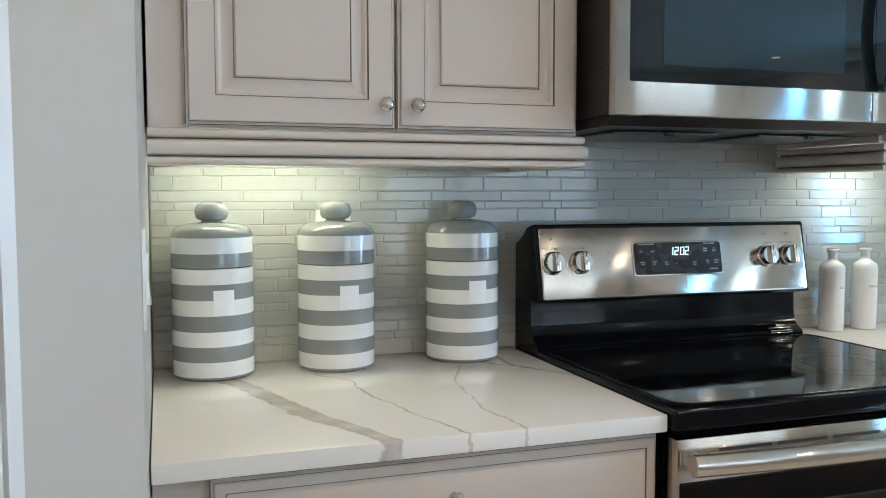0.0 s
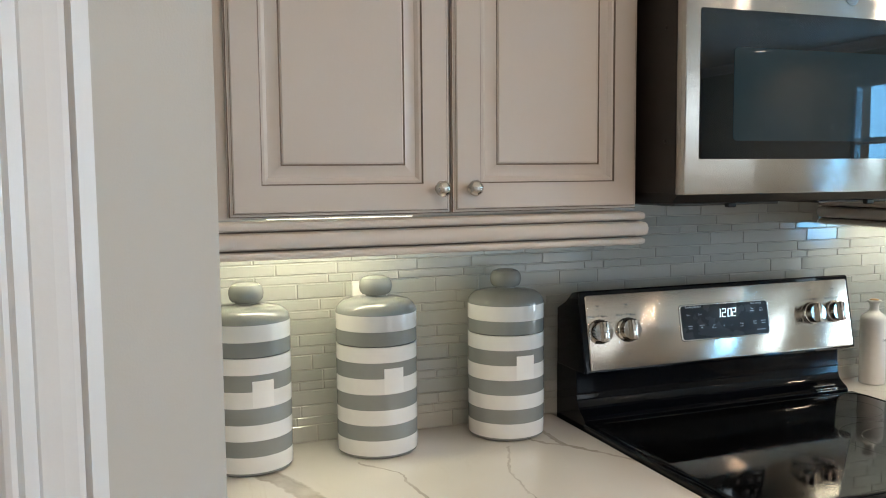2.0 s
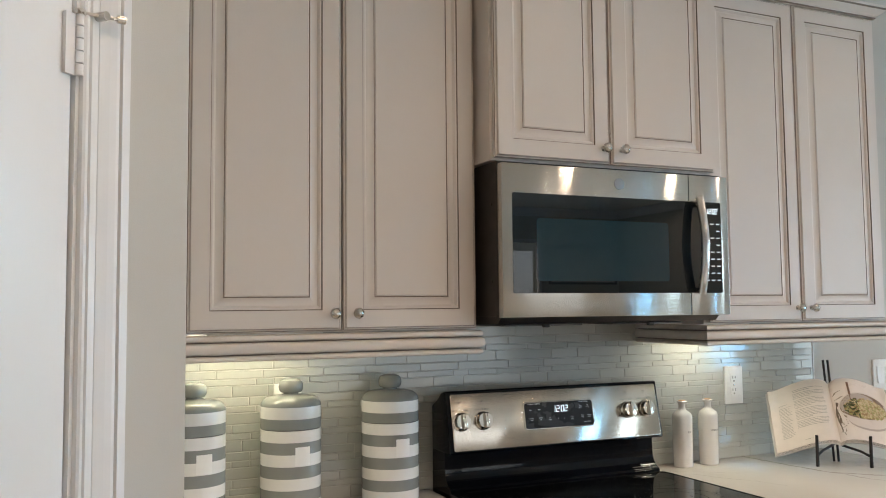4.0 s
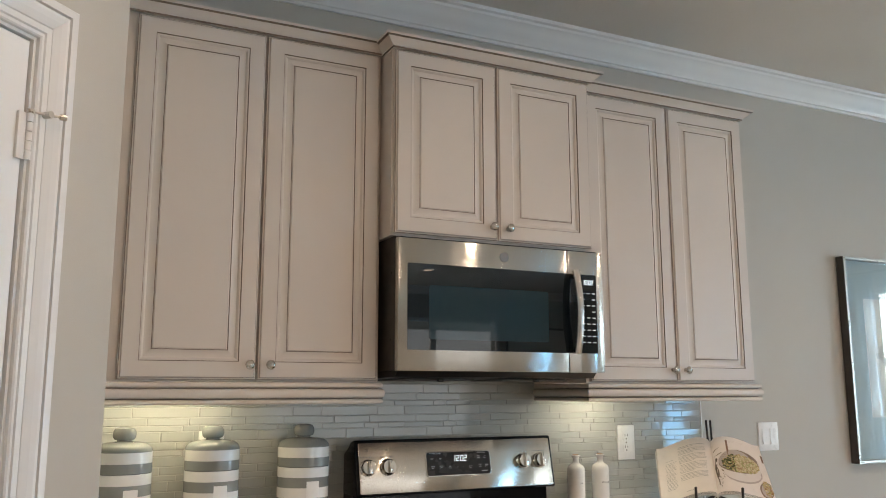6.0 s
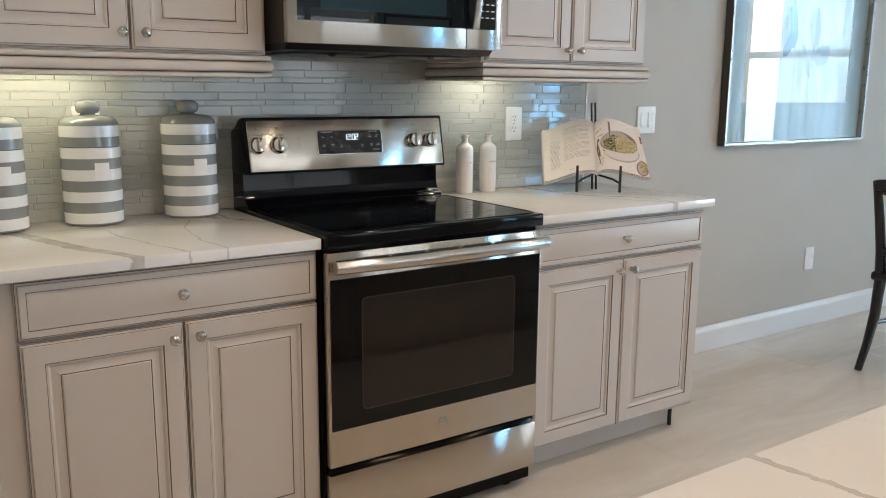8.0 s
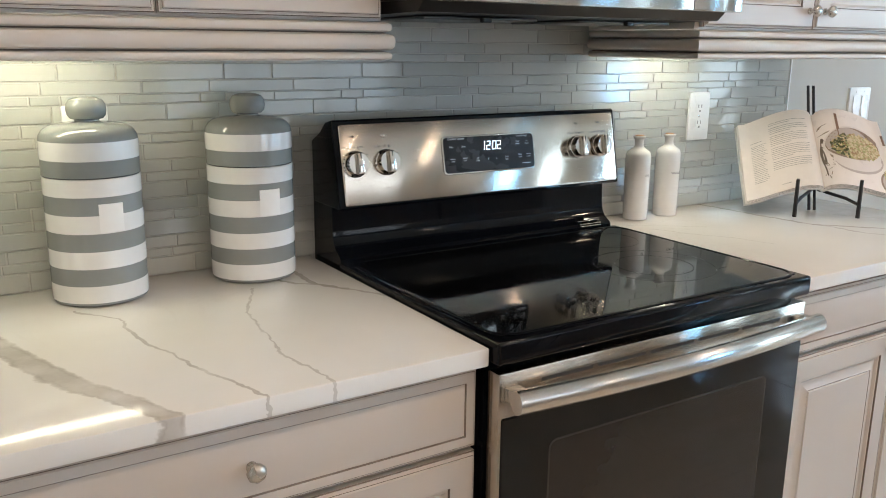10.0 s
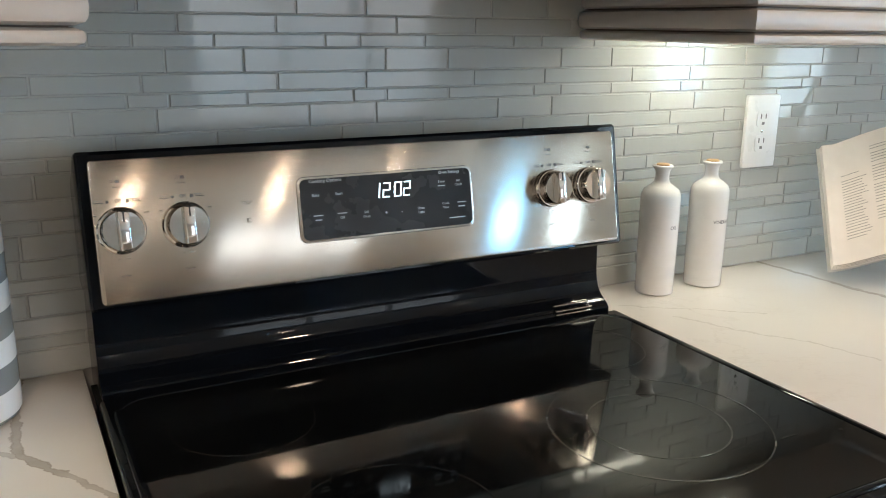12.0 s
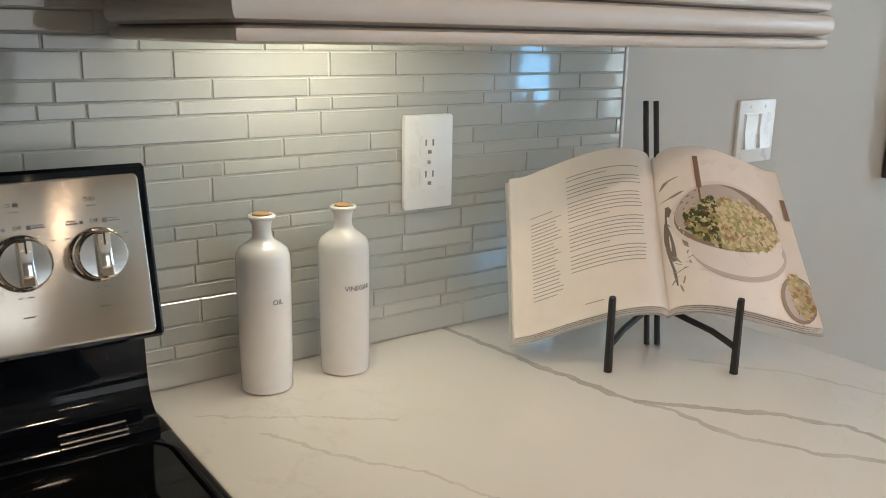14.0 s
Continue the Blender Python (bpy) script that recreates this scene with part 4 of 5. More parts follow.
mwpart("body", box(MX0 + 0.002, MY + 0.028, MZ0 + 0.003, MX1 - 0.004, -0.016, MZ1 + 0.008), DARK, smooth=False)
SEAM = 0.598
fd = mwpart("door", box(MX0, MY, MZ0, SEAM, MY + 0.026, MZ1, 0.003, 2), STEEL_COOL, "stainless door with a smoked window")
mwpart("window", rounded_plate(0.030, 0.068, SEAM + 0.0005, 0.326, MY - 0.0015, MY + 0.002, 0.004), MW_GLASS, "smoked black window", parent=fd)
mwpart("window_screen", rounded_plate(0.100, 0.100, 0.522, 0.262, MY - 0.0022, MY - 0.0012, 0.008), MW_MESH, parent=fd)
cf = mwpart("control_section", box(SEAM + 0.0015, MY, MZ0, MX1, MY + 0.026, MZ1, 0.003, 2), STEEL_COOL, "stainless control side of the microwave")
mwpart("keypad", rounded_plate(SEAM + 0.002, 0.068, 0.710, 0.326, MY - 0.0018, MY + 0.002, 0.004), MW_GLASS, "black touch keypad", parent=cf)
mwpart("clock_digits", clock_bm(0.678, MY - 0.0023, 0.300, 0.0135, 0.0013), CLOCK, "pale glowing clock digits", parent=cf, smooth=False)
b = bmesh.new()
for r in range(9):
    for c in range(3):
        if r in (1, 3) and c == 1:
            continue
        xx, zz = 0.650 + c * 0.021, 0.262 - r * 0.020
        add_box(b, xx, MY - 0.0022, zz, xx + 0.012, MY - 0.0017, zz + 0.0035)
mwpart("key_marks", b, PANEL_LIGHT, kind="stuff", parent=cf, smooth=False)
n = 13
hp = [(0.617, MY - 0.022 - 0.020 * math.sin(math.pi * i / (n - 1)), 0.066 + 0.268 * i / (n - 1)) for i in range(n)]
hb = bmesh.new()
add_tube(hb, hp, 0.0125, 14, 0.9)
bmesh.ops.recalc_face_normals(hb, faces=hb.faces)
mwpart("handle", hb, steel_material("brushed_steel_upright", 2, (0.66, 0.64, 0.61), 0.2), "bowed stainless door handle")
for z in (0.074, 0.318):
    mwpart("handle_bracket", box(0.607, MY - 0.022, z - 0.008, 0.627, MY - 0.001, z + 0.008, 0.003), STEEL_BAR)
mwpart("logo_badge", lathe([(0, 0), (0.0155, 0), (0.016, 0.0010), (0.0125, 0.0015), (0.0, 0.0018)], 32), plain("badge_grey", (0.22, 0.215, 0.21), 0.3, 1.0), "plain round badge", at=pose(0.362, MY, 0.364, 90))
b = side_prism([(MY + 0.030, 0.0085), (MY + 0.05, -0.010), (-0.08, -0.016), (-0.02, 0.0085)], MX0 + 0.012, MX1 - 0.012)
mwpart("underside", b, DARK, "dark ventilation underside")
for xa in (0.07, 0.42):
    mwpart("grease_filter", box(xa, -0.36, -0.019, xa + 0.25, -0.14, -0.0135, 0.002), GREASE, "grey mesh grease filter")
    mwpart("filter_latch", box(xa + 0.115, -0.375, -0.023, xa + 0.135, -0.362, -0.0135, 0.002), DARK)
for z in (0.10, 0.30):
    mwpart("side_screw", lathe([(0, 0), (0.004, 0), (0.003, 0.0015), (0, 0.002)], 10), DARK, at=pose(MX0 + 0.002, MY + 0.06, z, 0, -90, 0))

# ---- plates on the walls ----
def wall_plate(place, rz, w, h, label, name="outlet", cat="outlet", kind="duplex"):
    t = thing(name, place, label, cat, "white wall plates", rz=rz)
    part("plate", rounded_plate(-w / 2, -h / 2, w / 2, h / 2, -0.006, 0.0, 0.004, 3, 0.0018), PLASTIC, t)
    if kind == "duplex":
        for dz in (-0.022, 0.022):
            part("socket", rounded_plate(-0.016, dz - 0.015, 0.016, dz + 0.015, -0.0075, -0.0055, 0.008, 5), PLASTIC, t)
            b = bmesh.new()
            for dx in (-0.0075, 0.0045):
                add_box(b, dx, -0.0079, dz + 0.001, dx + 0.0025, -0.0074, dz + 0.010)
            add_box(b, -0.003, -0.0079, dz - 0.010, 0.003, -0.0074, dz - 0.005)
            part("slots", b, SOCKET_GREY, t, smooth=False)
        part("screw", lathe([(0, 0), (0.003, 0), (0.0025, 0.001), (0, 0.0012)], 12), NICKEL, t, at=pose(0, -0.006, 0, 90))
    elif kind == "rocker":
        for dx in ((-0.023, 0.023) if w > 0.1 else (0,)):
            part("rocker_frame", rounded_plate(dx - 0.0175, -0.035, dx + 0.0175, 0.035, -0.0072, -0.005, 0.002, 2), PLASTIC, t)
            b = side_prism([(-0.0065, -0.032), (-0.0125, -0.032), (-0.0085, 0.0), (-0.0095, 0.032), (-0.0065, 0.032)], dx - 0.0155, dx + 0.0155)
            part("rocker", b, PLASTIC, t, "white rocker switch")
            part("screw", lathe([(0, 0), (0.003, 0), (0.0025, 0.001), (0, 0.0012)], 12), PLASTIC, t, at=pose(dx, -0.006, 0.047, 90))
    return t


wall_plate((1.175, -0.0125, 1.169), 0, 0.082, 0.132, "white duplex outlet set in the glass tile behind the bottles")
wall_plate((-0.432, -0.0125, 1.181), 0, 0.078, 0.130, "white duplex outlet in the tile behind a striped canister")
wall_plate((1.951, -0.001, 1.173), 0, 0.114, 0.120, "white double rocker switch on the greige wall", "light_switch", "switch", "rocker")
wall_plate((3.318, -0.001, 0.390), 0, 0.078, 0.125, "blank white plate low on the greige wall", "wall_plate", "outlet", "blank")
wall_plate((PX - 0.003, -0.74, 1.175), 90, 0.078, 0.125, "white rocker switch on the pantry return wall", "light_switch", "switch", "rocker")

# ---- canisters ----
def canister(x, y, rz, label):
    t = thing("canister", (x, y, 0.9145), label, "canister", "striped canisters on the worktop", rz=rz)
    R = 0.0810
    bands = [(0.007, 0.037, 1), (0.037, 0.067, 0), (0.067, 0.097, 1), (0.097, 0.128, 0), (0.128, 0.159, 1), (0.159, 0.190, 0), (0.190, 0.2195, 1)]
    prof, mats = [(0.0, 0.0), (R - 0.006, 0.0), (R - 0.0015, 0.003), (R, 0.007)], [1, 1, 1]
    for z0, z1, w in bands:
        prof.append((R, z1))
        mats.append(0 if w else 1)
    prof += [(R - 0.0015, 0.2205), (R - 0.006, 0.2205), (0.0, 0.2205)]
    mats += [0, 1, 1]
    part("jar", lathe(prof, 64, mats), [CERAMIC_W, CERAMIC_G], t, "white jar with grey glazed stripes")
    lid = [(0.0, 0.2210), (R - 0.003, 0.2210), (R, 0.2225), (R, 0.250), (R, 0.281), (R - 0.0015, 0.289), (R - 0.007, 0.2975), (R - 0.017, 0.3045), (0.045, 0.3085), (0.020, 0.3110), (0.020, 0.3135), (0.0270, 0.3155), (0.0315, 0.3210), (0.0330, 0.3300), (0.0318, 0.3395), (0.0270, 0.3470), (0.0160, 0.3510), (0.0, 0.3518)]
    lm = [1, 1, 1, 0] + [1] * 13
    part("lid", lathe(lid, 64, lm), [CERAMIC_W, CERAMIC_G], t, "grey and white lid with a round knob")
    b = bmesh.new()
    n, half, r = 10, 0.0205, R + 0.0006
    rows = []
    for i in range(n + 1):
        a = -math.pi / 2 + (2 * i / n - 1) * half / R
        rows.append([b.verts.new((q * math.cos(a), q * math.sin(a), z)) for q, z in ((r, 0.130), (r, 0.178), (r - 0.0005, 0.1785), (r - 0.0005, 0.1295))])
    for p, q in zip(rows, rows[1:]):
        for i in range(4):
            b.faces.new((p[i], q[i], q[(i + 1) % 4], p[(i + 1) % 4]))
    bmesh.ops.recalc_face_normals(b, faces=b.faces)
    part("label", b, LABEL, t, "blank white paper label")
    return t


canister(-0.697, -0.096, 12, "tall white ceramic canister with grey stripes, by the pantry wall")
canister(-0.442, -0.092, 9, "tall white ceramic canister with grey stripes, between two others")
canister(-0.155, -0.088, 6, "tall white ceramic canister with grey stripes, beside the range")

# ---- bottles ----
def bottle(x, y, words, rz, label):
    t = thing("cruet_bottle", (x, y, 0.9145), label, "bottle", "white cruet bottles on the worktop", rz=rz)
    prof = [(0, 0), (0.028, 0), (0.0312, 0.0015), (0.0318, 0.004), (0.0325, 0.08), (0.0328, 0.160), (0.0322, 0.169), (0.0290, 0.177), (0.0215, 0.183), (0.0140, 0.188), (0.0116, 0.193), (0.0110, 0.200), (0.0120, 0.208), (0.0150, 0.213), (0.0168, 0.2145), (0.0170, 0.2165), (0.0155, 0.2180), (0.0120, 0.2178), (0.0112, 0.2150), (0, 0.2150)]
    part("body", lathe(prof, 40), BOTTLE_W, t, "glazed white bottle body")
    part("cork", lathe([(0, 0.2152), (0.0105, 0.2152), (0.0110, 0.2190), (0.0095, 0.2200), (0, 0.2202)], 20), CORK, t, "brown cork stopper")
    b = text_bm(words, 0.0088, 0.0001)
    R = 0.0330
    for v in b.verts:
        a = -math.pi / 2 + v.co.x / R
        v.co = Vector(((R + 0.0001 - v.co.y) * math.cos(a), (R + 0.0001 - v.co.y) * math.sin(a), v.co.z + 0.117))
    part("lettering", b, INK, t, "black printed lettering", smooth=False)
    return t


bottle(0.900, -0.068, "OIL", 5, "slim white glazed bottle lettered OIL, beside the range")
bottle(1.010, -0.068, "VINEGAR", 4, "slim white glazed bottle lettered VINEGAR, before the tile")

# ---- cookbook on its stand ----
BU = Vector((0.812, -0.583, 0)).normalized()
TURNZ = math.degrees(math.atan2(BU.y, BU.x))
stand = thing("book_stand", (1.358, -0.319, 0.9145), "black iron easel stand holding an open cookbook on the worktop", "book stand", rz=TURNZ)
# local frame of the stand: x along the book, -y towards the reader
LEAN = radians(41)


def leaned(x, out, up):
    """A point of the leaning plane: out is in front of the book's back, up is along its slope."""
    return Vector((x, 0.040 + up * math.sin(LEAN) - out * math.cos(LEAN), 0.040 + up * math.cos(LEAN) + out * math.sin(LEAN)))


for s in (-1, 1):
    b = bmesh.new()
    add_tube(b, [(s * 0.083, 0, 0.0005), (s * 0.083, 0, 0.098), (s * 0.083, -0.001, 0.103)], [0.0058, 0.0050, 0.0045], 8)
    add_tube(b, [(s * 0.083, 0, 0.036), (s * 0.060, 0.03, 0.048), (s * 0.008, 0.098, 0.060)], 0.0045, 8)
    bmesh.ops.recalc_face_normals(b, faces=b.faces)
    part("front_leg", b, IRON, stand, "black iron front leg with an arm")
    b = bmesh.new()
    add_tube(b, [(s * 0.0075, 0.105, 0.0005), (s * 0.0075, 0.122, 0.06), (s * 0.0075, 0.215, 0.338)], 0.0042, 8)
    bmesh.ops.recalc_face_normals(b, faces=b.faces)
    part("back_rod", b, IRON, stand, "thin black upright rod")

book = thing("cookbook", (1.358, -0.319, 0.9145), "open hardback cookbook on the iron stand, recipe and food photo", "book", rz=TURNZ)
PH = 0.239
PWS = {-1: 0.210, 1: 0.207}
PW = 0.2


def page_point(side, u, v, lift=0.0):
    """u from the spine outwards, 0 to 1; v from the foot to the head, 0 to 1."""
    bulge = 0.024 * math.sin(math.pi * min(1.0, u * 1.15) ** 0.6) * (1 - 0.35 * u) + 0.010 * u
    sag = 0.016 * math.sin(math.pi * min(1.0, u * 1.1) ** 0.75)
    x = side * PWS[side] * u * (1 - 0.02 * u) * (1 - (0.13 if side > 0 else -0.01) * v * u)
    tilt = 0.018 * u * (0.8 if side < 0 else 0.4)
    rise = 0.024 - (0.036 if side < 0 else 0.016) * u
    return leaned(x, 0.012 + bulge + lift + tilt * v, 0.004 + v * PH + sag * (0.35 + 0.65 * v) - 0.01 * u) + Vector((0, 0, rise))


for side, nm, mat in ((-1, "page_block", PAPER), (1, "page_block", PHOTO)):
    b = bmesh.new()
    nu, nv = 22, 3
    grids = []
    for lift in (0.0, -1.0):
        g = []
        for i in range(nu + 1):
            u = i / nu
            row = []
            for j in range(nv + 1):
                p = page_point(side, u, j / nv)
                if lift < 0:
                    p = page_point(side, u * 1.008, j / nv - (0.017 if j == 0 else 0.0), -(0.010 + 0.004 * math.sin(math.pi * u)))
                row.append(b.verts.new(p))
            g.append(row)
        grids.append(g)
    f0, f1 = grids
    for i in range(nu):
        for j in range(nv):
            b.faces.new((f0[i][j], f0[i + 1][j], f0[i + 1][j + 1], f0[i][j + 1]))
            b.faces.new((f1[i][j], f1[i][j + 1], f1[i + 1][j + 1], f1[i + 1][j]))
        for j in (0, nv):
            b.faces.new((f0[i][j], f0[i + 1][j], f1[i + 1][j], f1[i][j]))
    for j in range(nv):
        for i in (0, nu):
            b.faces.new((f0[i][j], f0[i][j + 1], f1[i][j + 1], f1[i][j]))
    bmesh.ops.recalc_face_normals(b, faces=b.faces)
    part(nm, b, mat, book, "cream recipe page block" if side < 0 else "food photo page block")
    # dark strips painted for the shade between the fanned page layers
    b = bmesh.new()
    for k in range(3):
        for i in range(nu):
            e = [page_point(side, u * (0.995 + 0.003 * k), -0.0030 - 0.0050 * k, -0.0010 - 0.0034 * k - d) for u in (i / nu, (i + 1) / nu) for d in (0.0, 0.0011)]
            vs = [b.verts.new(q) for q in (e[0], e[2], e[3], e[1])]
            b.faces.new(vs)
    part("page_edges", b, EDGE_SHADOW, book, kind="stuff", smooth=False)
    b = bmesh.new()
    rows = []
    for i in range(nu + 1):
        u = i / nu
        rows.append([b.verts.new(page_point(side, u * 1.025, v, l)) for v, l in ((-0.021, -0.0150), (1.012, -0.0150), (1.012, -0.0175), (-0.021, -0.0175))])
    for p, q in zip(rows, rows[1:]):
        for i in range(4):
            b.faces.new((p[i], q[i], q[(i + 1) % 4], p[(i + 1) % 4]))
    b.faces.new(rows[0])
    b.faces.new(rows[-1])
    bmesh.ops.recalc_face_normals(b, faces=b.faces)
    part("cover", b, COVER, book, "pale hard cover board")


def print_strip(b, side, u0, u1, v0, v1, mi=0, lift=0.0005, n=8):
    rows = [[b.verts.new(page_point(side, u0 + (u1 - u0) * i / n, v, lift)) for v in (v0, v1)] for i in range(n + 1)]
    for p, q in zip(rows, rows[1:]):
        f = b.faces.new((p[0], q[0], q[1], p[1]))
        f.material_index = mi


def print_ellipse(b, side, cu, cv, ru, rv, mi=0, lift=0.0006, turn=0.0, n=20, rough=0.0, lean=0.0, rise=0.0):
    """A flat printed patch, in page units."""
    edge = []
    for i in range(n):
        a = 2 * math.pi * i / n
        k = 1 + rough * random.uniform(-1, 1)
        x, y = ru * k * math.cos(a), rv * k * math.sin(a)
        x, y = x * math.cos(turn) - y * math.sin(turn) * PH / PW, y * math.cos(turn) + x * math.sin(turn) * PW / PH
        edge.append((x + y * lean, y + x * rise))
    steps = [1.0] if n < 20 else [0.15, 0.3, 0.45, 0.6, 0.75, 0.88, 1.0]
    rings = [[b.verts.new(page_point(side, min(0.995, max(0.005, cu + x * k)), min(0.995, max(0.005, cv + y * k)), lift)) for x, y in edge] for k in steps]
    c = b.verts.new(page_point(side, cu, cv, lift))
    for i in range(n):
        b.faces.new((c, rings[0][i], rings[0][(i + 1) % n])).material_index = mi
        for p, q in zip(rings, rings[1:]):
            b.faces.new((p[i], q[i], q[(i + 1) % n], p[(i + 1) % n])).material_index = mi


b = bmesh.new()
rl = random.Random(4)
v = 0.875
for i in range(26):
    if i in (2, 6, 12, 19):
        v -= 0.014
    if v > 0.26:
        last = i in (1, 5, 11, 18)
        print_strip(b, -1, (0.34 if last else 0.115) + 0.02 * rl.random(), 0.615, v, v + 0.0052)
    v -= 0.0235
v = 0.70
for i in range(24):
    if i != 1:
        print_strip(b, -1, 0.655 + 0.07 * rl.random(), 0.865, v, v + 0.0050)
    v -= 0.0225
print_strip(b, -1, 0.42, 0.54, 0.075, 0.080)
part("recipe_text", b, FAINT_INK, book, "fine lines of unreadable recipe text", kind="stuff", smooth=False)


def stroke(b, pts, width, mi, lift=0.0005, n=6):
    """A tapered printed brush line through page points (u, v)."""
    fine = []
    for (u0, v0), (u1, v1) in zip(pts, pts[1:]):
        fine += [(u0 + (u1 - u0) * i / n, v0 + (v1 - v0) * i / n) for i in range(n)]
    fine.append(pts[-1])
    rows = []
    for i, (u, v) in enumerate(fine):
        k = width * (0.15 + math.sin(math.pi * min(1, (i + 0.5) / len(fine) * 0.9)))
        rows.append([b.verts.new(page_point(1, max(0.004, u + q), v, lift)) for q in (-k, k)])
    for p, q in zip(rows, rows[1:]):
        b.faces.new((p[0], q[0], q[1], p[1])).material_index = mi


b = bmesh.new()
random.seed(11)
stroke(b, [(0.02, 0.74), (0.06, 0.78), (0.14, 0.80)], 0.016, 3)
stroke(b, [(0.02, 0.66), (0.08, 0.67), (0.16, 0.70)], 0.020, 3)
stroke(b, [(0.05, 0.62), (0.07, 0.52), (0.16, 0.43), (0.28, 0.33), (0.44, 0.27)], 0.050, 2)
stroke(b, [(0.03, 0.52), (0.04, 0.40), (0.06, 0.27)], 0.022, 2)
stroke(b, [(0.12, 0.44), (0.16, 0.36), (0.24, 0.30)], 0.030, 3)
for i in range(22):
    u, v = random.uniform(0.04, 0.26), random.uniform(0.12, 0.34)
    stroke(b, [(u, v), (u + random.uniform(-0.05, 0.07), v + random.uniform(-0.05, 0.06))], 0.005, 3, 0.0006, 2)
stroke(b, [(0.02, 0.36), (0.05, 0.22), (0.06, 0.12)], 0.007, 2)
print_ellipse(b, 1, 0.52, 0.385, 0.355, 0.215, 4, 0.0007, -0.02, 30, 0.0, 0.28, 0.04)
print_ellipse(b, 1, 0.51, 0.405, 0.355, 0.205, 0, 0.0008, -0.02, 30, 0.0, 0.28, 0.04)
print_ellipse(b, 1, 0.47, 0.560, 0.415, 0.235, 0, 0.0009, -0.02, 32, 0.0, 0.28, 0.04)
print_ellipse(b, 1, 0.48, 0.558, 0.395, 0.215, 1, 0.0010, -0.02, 32, 0.0, 0.28, 0.04)
print_ellipse(b, 1, 0.41, 0.575, 0.320, 0.185, 4, 0.0011, -0.02, 28, 0.0, 0.28, 0.04)
part("photo_bowl_print", b, [BOWL_OUT, BOWL_IN, BOWL_SHADE, NAPKIN, BOWL_GREY], book, "printed photo of a white oval bowl", kind="stuff", smooth=False)
b = bmesh.new()
print_ellipse(b, 1, 0.50, 0.520, 0.345, 0.160, 1, 0.00118, -0.02, 26, 0.0, 0.28, 0.04)
for i in range(720):
    a, r = random.uniform(0, 2 * math.pi), math.sqrt(random.random())
    x, y = 0.350 * r * math.cos(a), 0.170 * r * math.sin(a)
    x, y = x + y * 0.28, y + x * 0.02
    s = random.uniform(0.010, 0.024)
    dark = x < -0.12 and random.random() < 0.6
    print_ellipse(b, 1, 0.50 + x, 0.525 + y, s, s * 0.62, 3 if dark else random.choice((0, 0, 1, 2, 4, 4, 4)), 0.0012 + 0.0000012 * i, random.uniform(0, 3), 7, 0.4)
part("photo_food_print", b, PHOTO_MATS, book, "printed photo of a green and tan salad", kind="stuff", smooth=False)
b = bmesh.new()
print_ellipse(b, 1, 0.885, 0.150, 0.125, 0.150, 0, 0.0009, -0.30)
print_ellipse(b, 1, 0.895, 0.155, 0.105, 0.130, 2, 0.00095, -0.30)
print_strip(b, 1, 0.262, 0.300, 0.72, 0.93, 1, 0.0013, 3)
print_strip(b, 1, 0.270, 0.284, 0.60, 0.72, 1, 0.0013, 3)
print_strip(b, 1, 0.952, 0.992, 0.66, 0.80, 1, 0.0013, 3)
part("photo_plate_print", b, [BOWL_IN, WOOD_SPOON, BOWL_GREY], book, "printed plate and wooden spoon", kind="stuff", smooth=False)
b = bmesh.new()
for i in range(110):
    a, r = random.uniform(0, 2 * math.pi), math.sqrt(random.random())
    s = random.uniform(0.012, 0.024)
    print_ellipse(b, 1, 0.905 + 0.075 * r * math.cos(a), 0.175 + 0.125 * r * math.sin(a) - 0.03 * r * math.cos(a), s, s * 0.7, random.choice((0, 0, 2, 2, 4, 1)), 0.0012 + 0.0000012 * i, random.uniform(0, 3), 7, 0.35)
part("photo_side_dish_print", b, PHOTO_MATS, book, "printed photo of tan pasta on a plate", kind="stuff", smooth=False)

# ---- framed pictures ----
pic = thing("framed_picture", (2.460, 0, 1.040), "large glazed picture in a thin silver frame on the greige wall", "picture")
W, H, FW, FD = 1.205, 0.957, 0.015, 0.046
for nm, x0, x1, z0, z1 in (("frame_rail", 0, W, 0, FW), ("frame_rail", 0, W, H - FW, H), ("frame_stile", 0, FW, FW, H - FW), ("frame_stile", W - FW, W, FW, H - FW)):
    b = bmesh.new()
    add_box(b, x0, -FD, z0, x1, -0.002, z1, 0, 0.0015, 1)
    for f in b.faces:
        if abs(f.normal.y) < 0.5:
            f.material_index = 1 if (f.calc_center_median().x < 0.002 or f.calc_center_median().z < 0.002) else 0
    part(nm, b, [FRAME_SILVER, FRAME_SIDE], pic, "thin silver frame bar")
b = bmesh.new()
ix0, ix1, iz0, iz1 = 0.150, W - 0.150, 0.205, H - 0.195
for q in ((FW, FW, W - FW, iz0), (FW, iz1, W - FW, H - FW), (FW, iz0, ix0, iz1), (ix1, iz0, W - FW, iz1)):
    add_box(b, q[0], -0.016, q[1], q[2], -0.010, q[3])
part("mat_board", b, MAT_BOARD, pic, "wide blue-grey mat board", smooth=False)
part("bevel_line", sweep([(0, -0.0), (0.003, -0.0), (0.003, 0.001), (0, 0.001)], [(ix0, iz0), (ix0, iz1), (ix1, iz1), (ix1, iz0), (ix0, iz0)]), TRIM, pic, at=Matrix.Translation((0, -0.0165, 0)) @ Matrix.Rotation(radians(90), 4, "X"))
part("art_print", box(ix0 - 0.01, -0.0098, iz0 - 0.01, ix1 + 0.01, -0.0085, iz1 + 0.01), ART_PAPER, pic, "pale abstract print", smooth=False)
b = bmesh.new()
ra = random.Random(3)
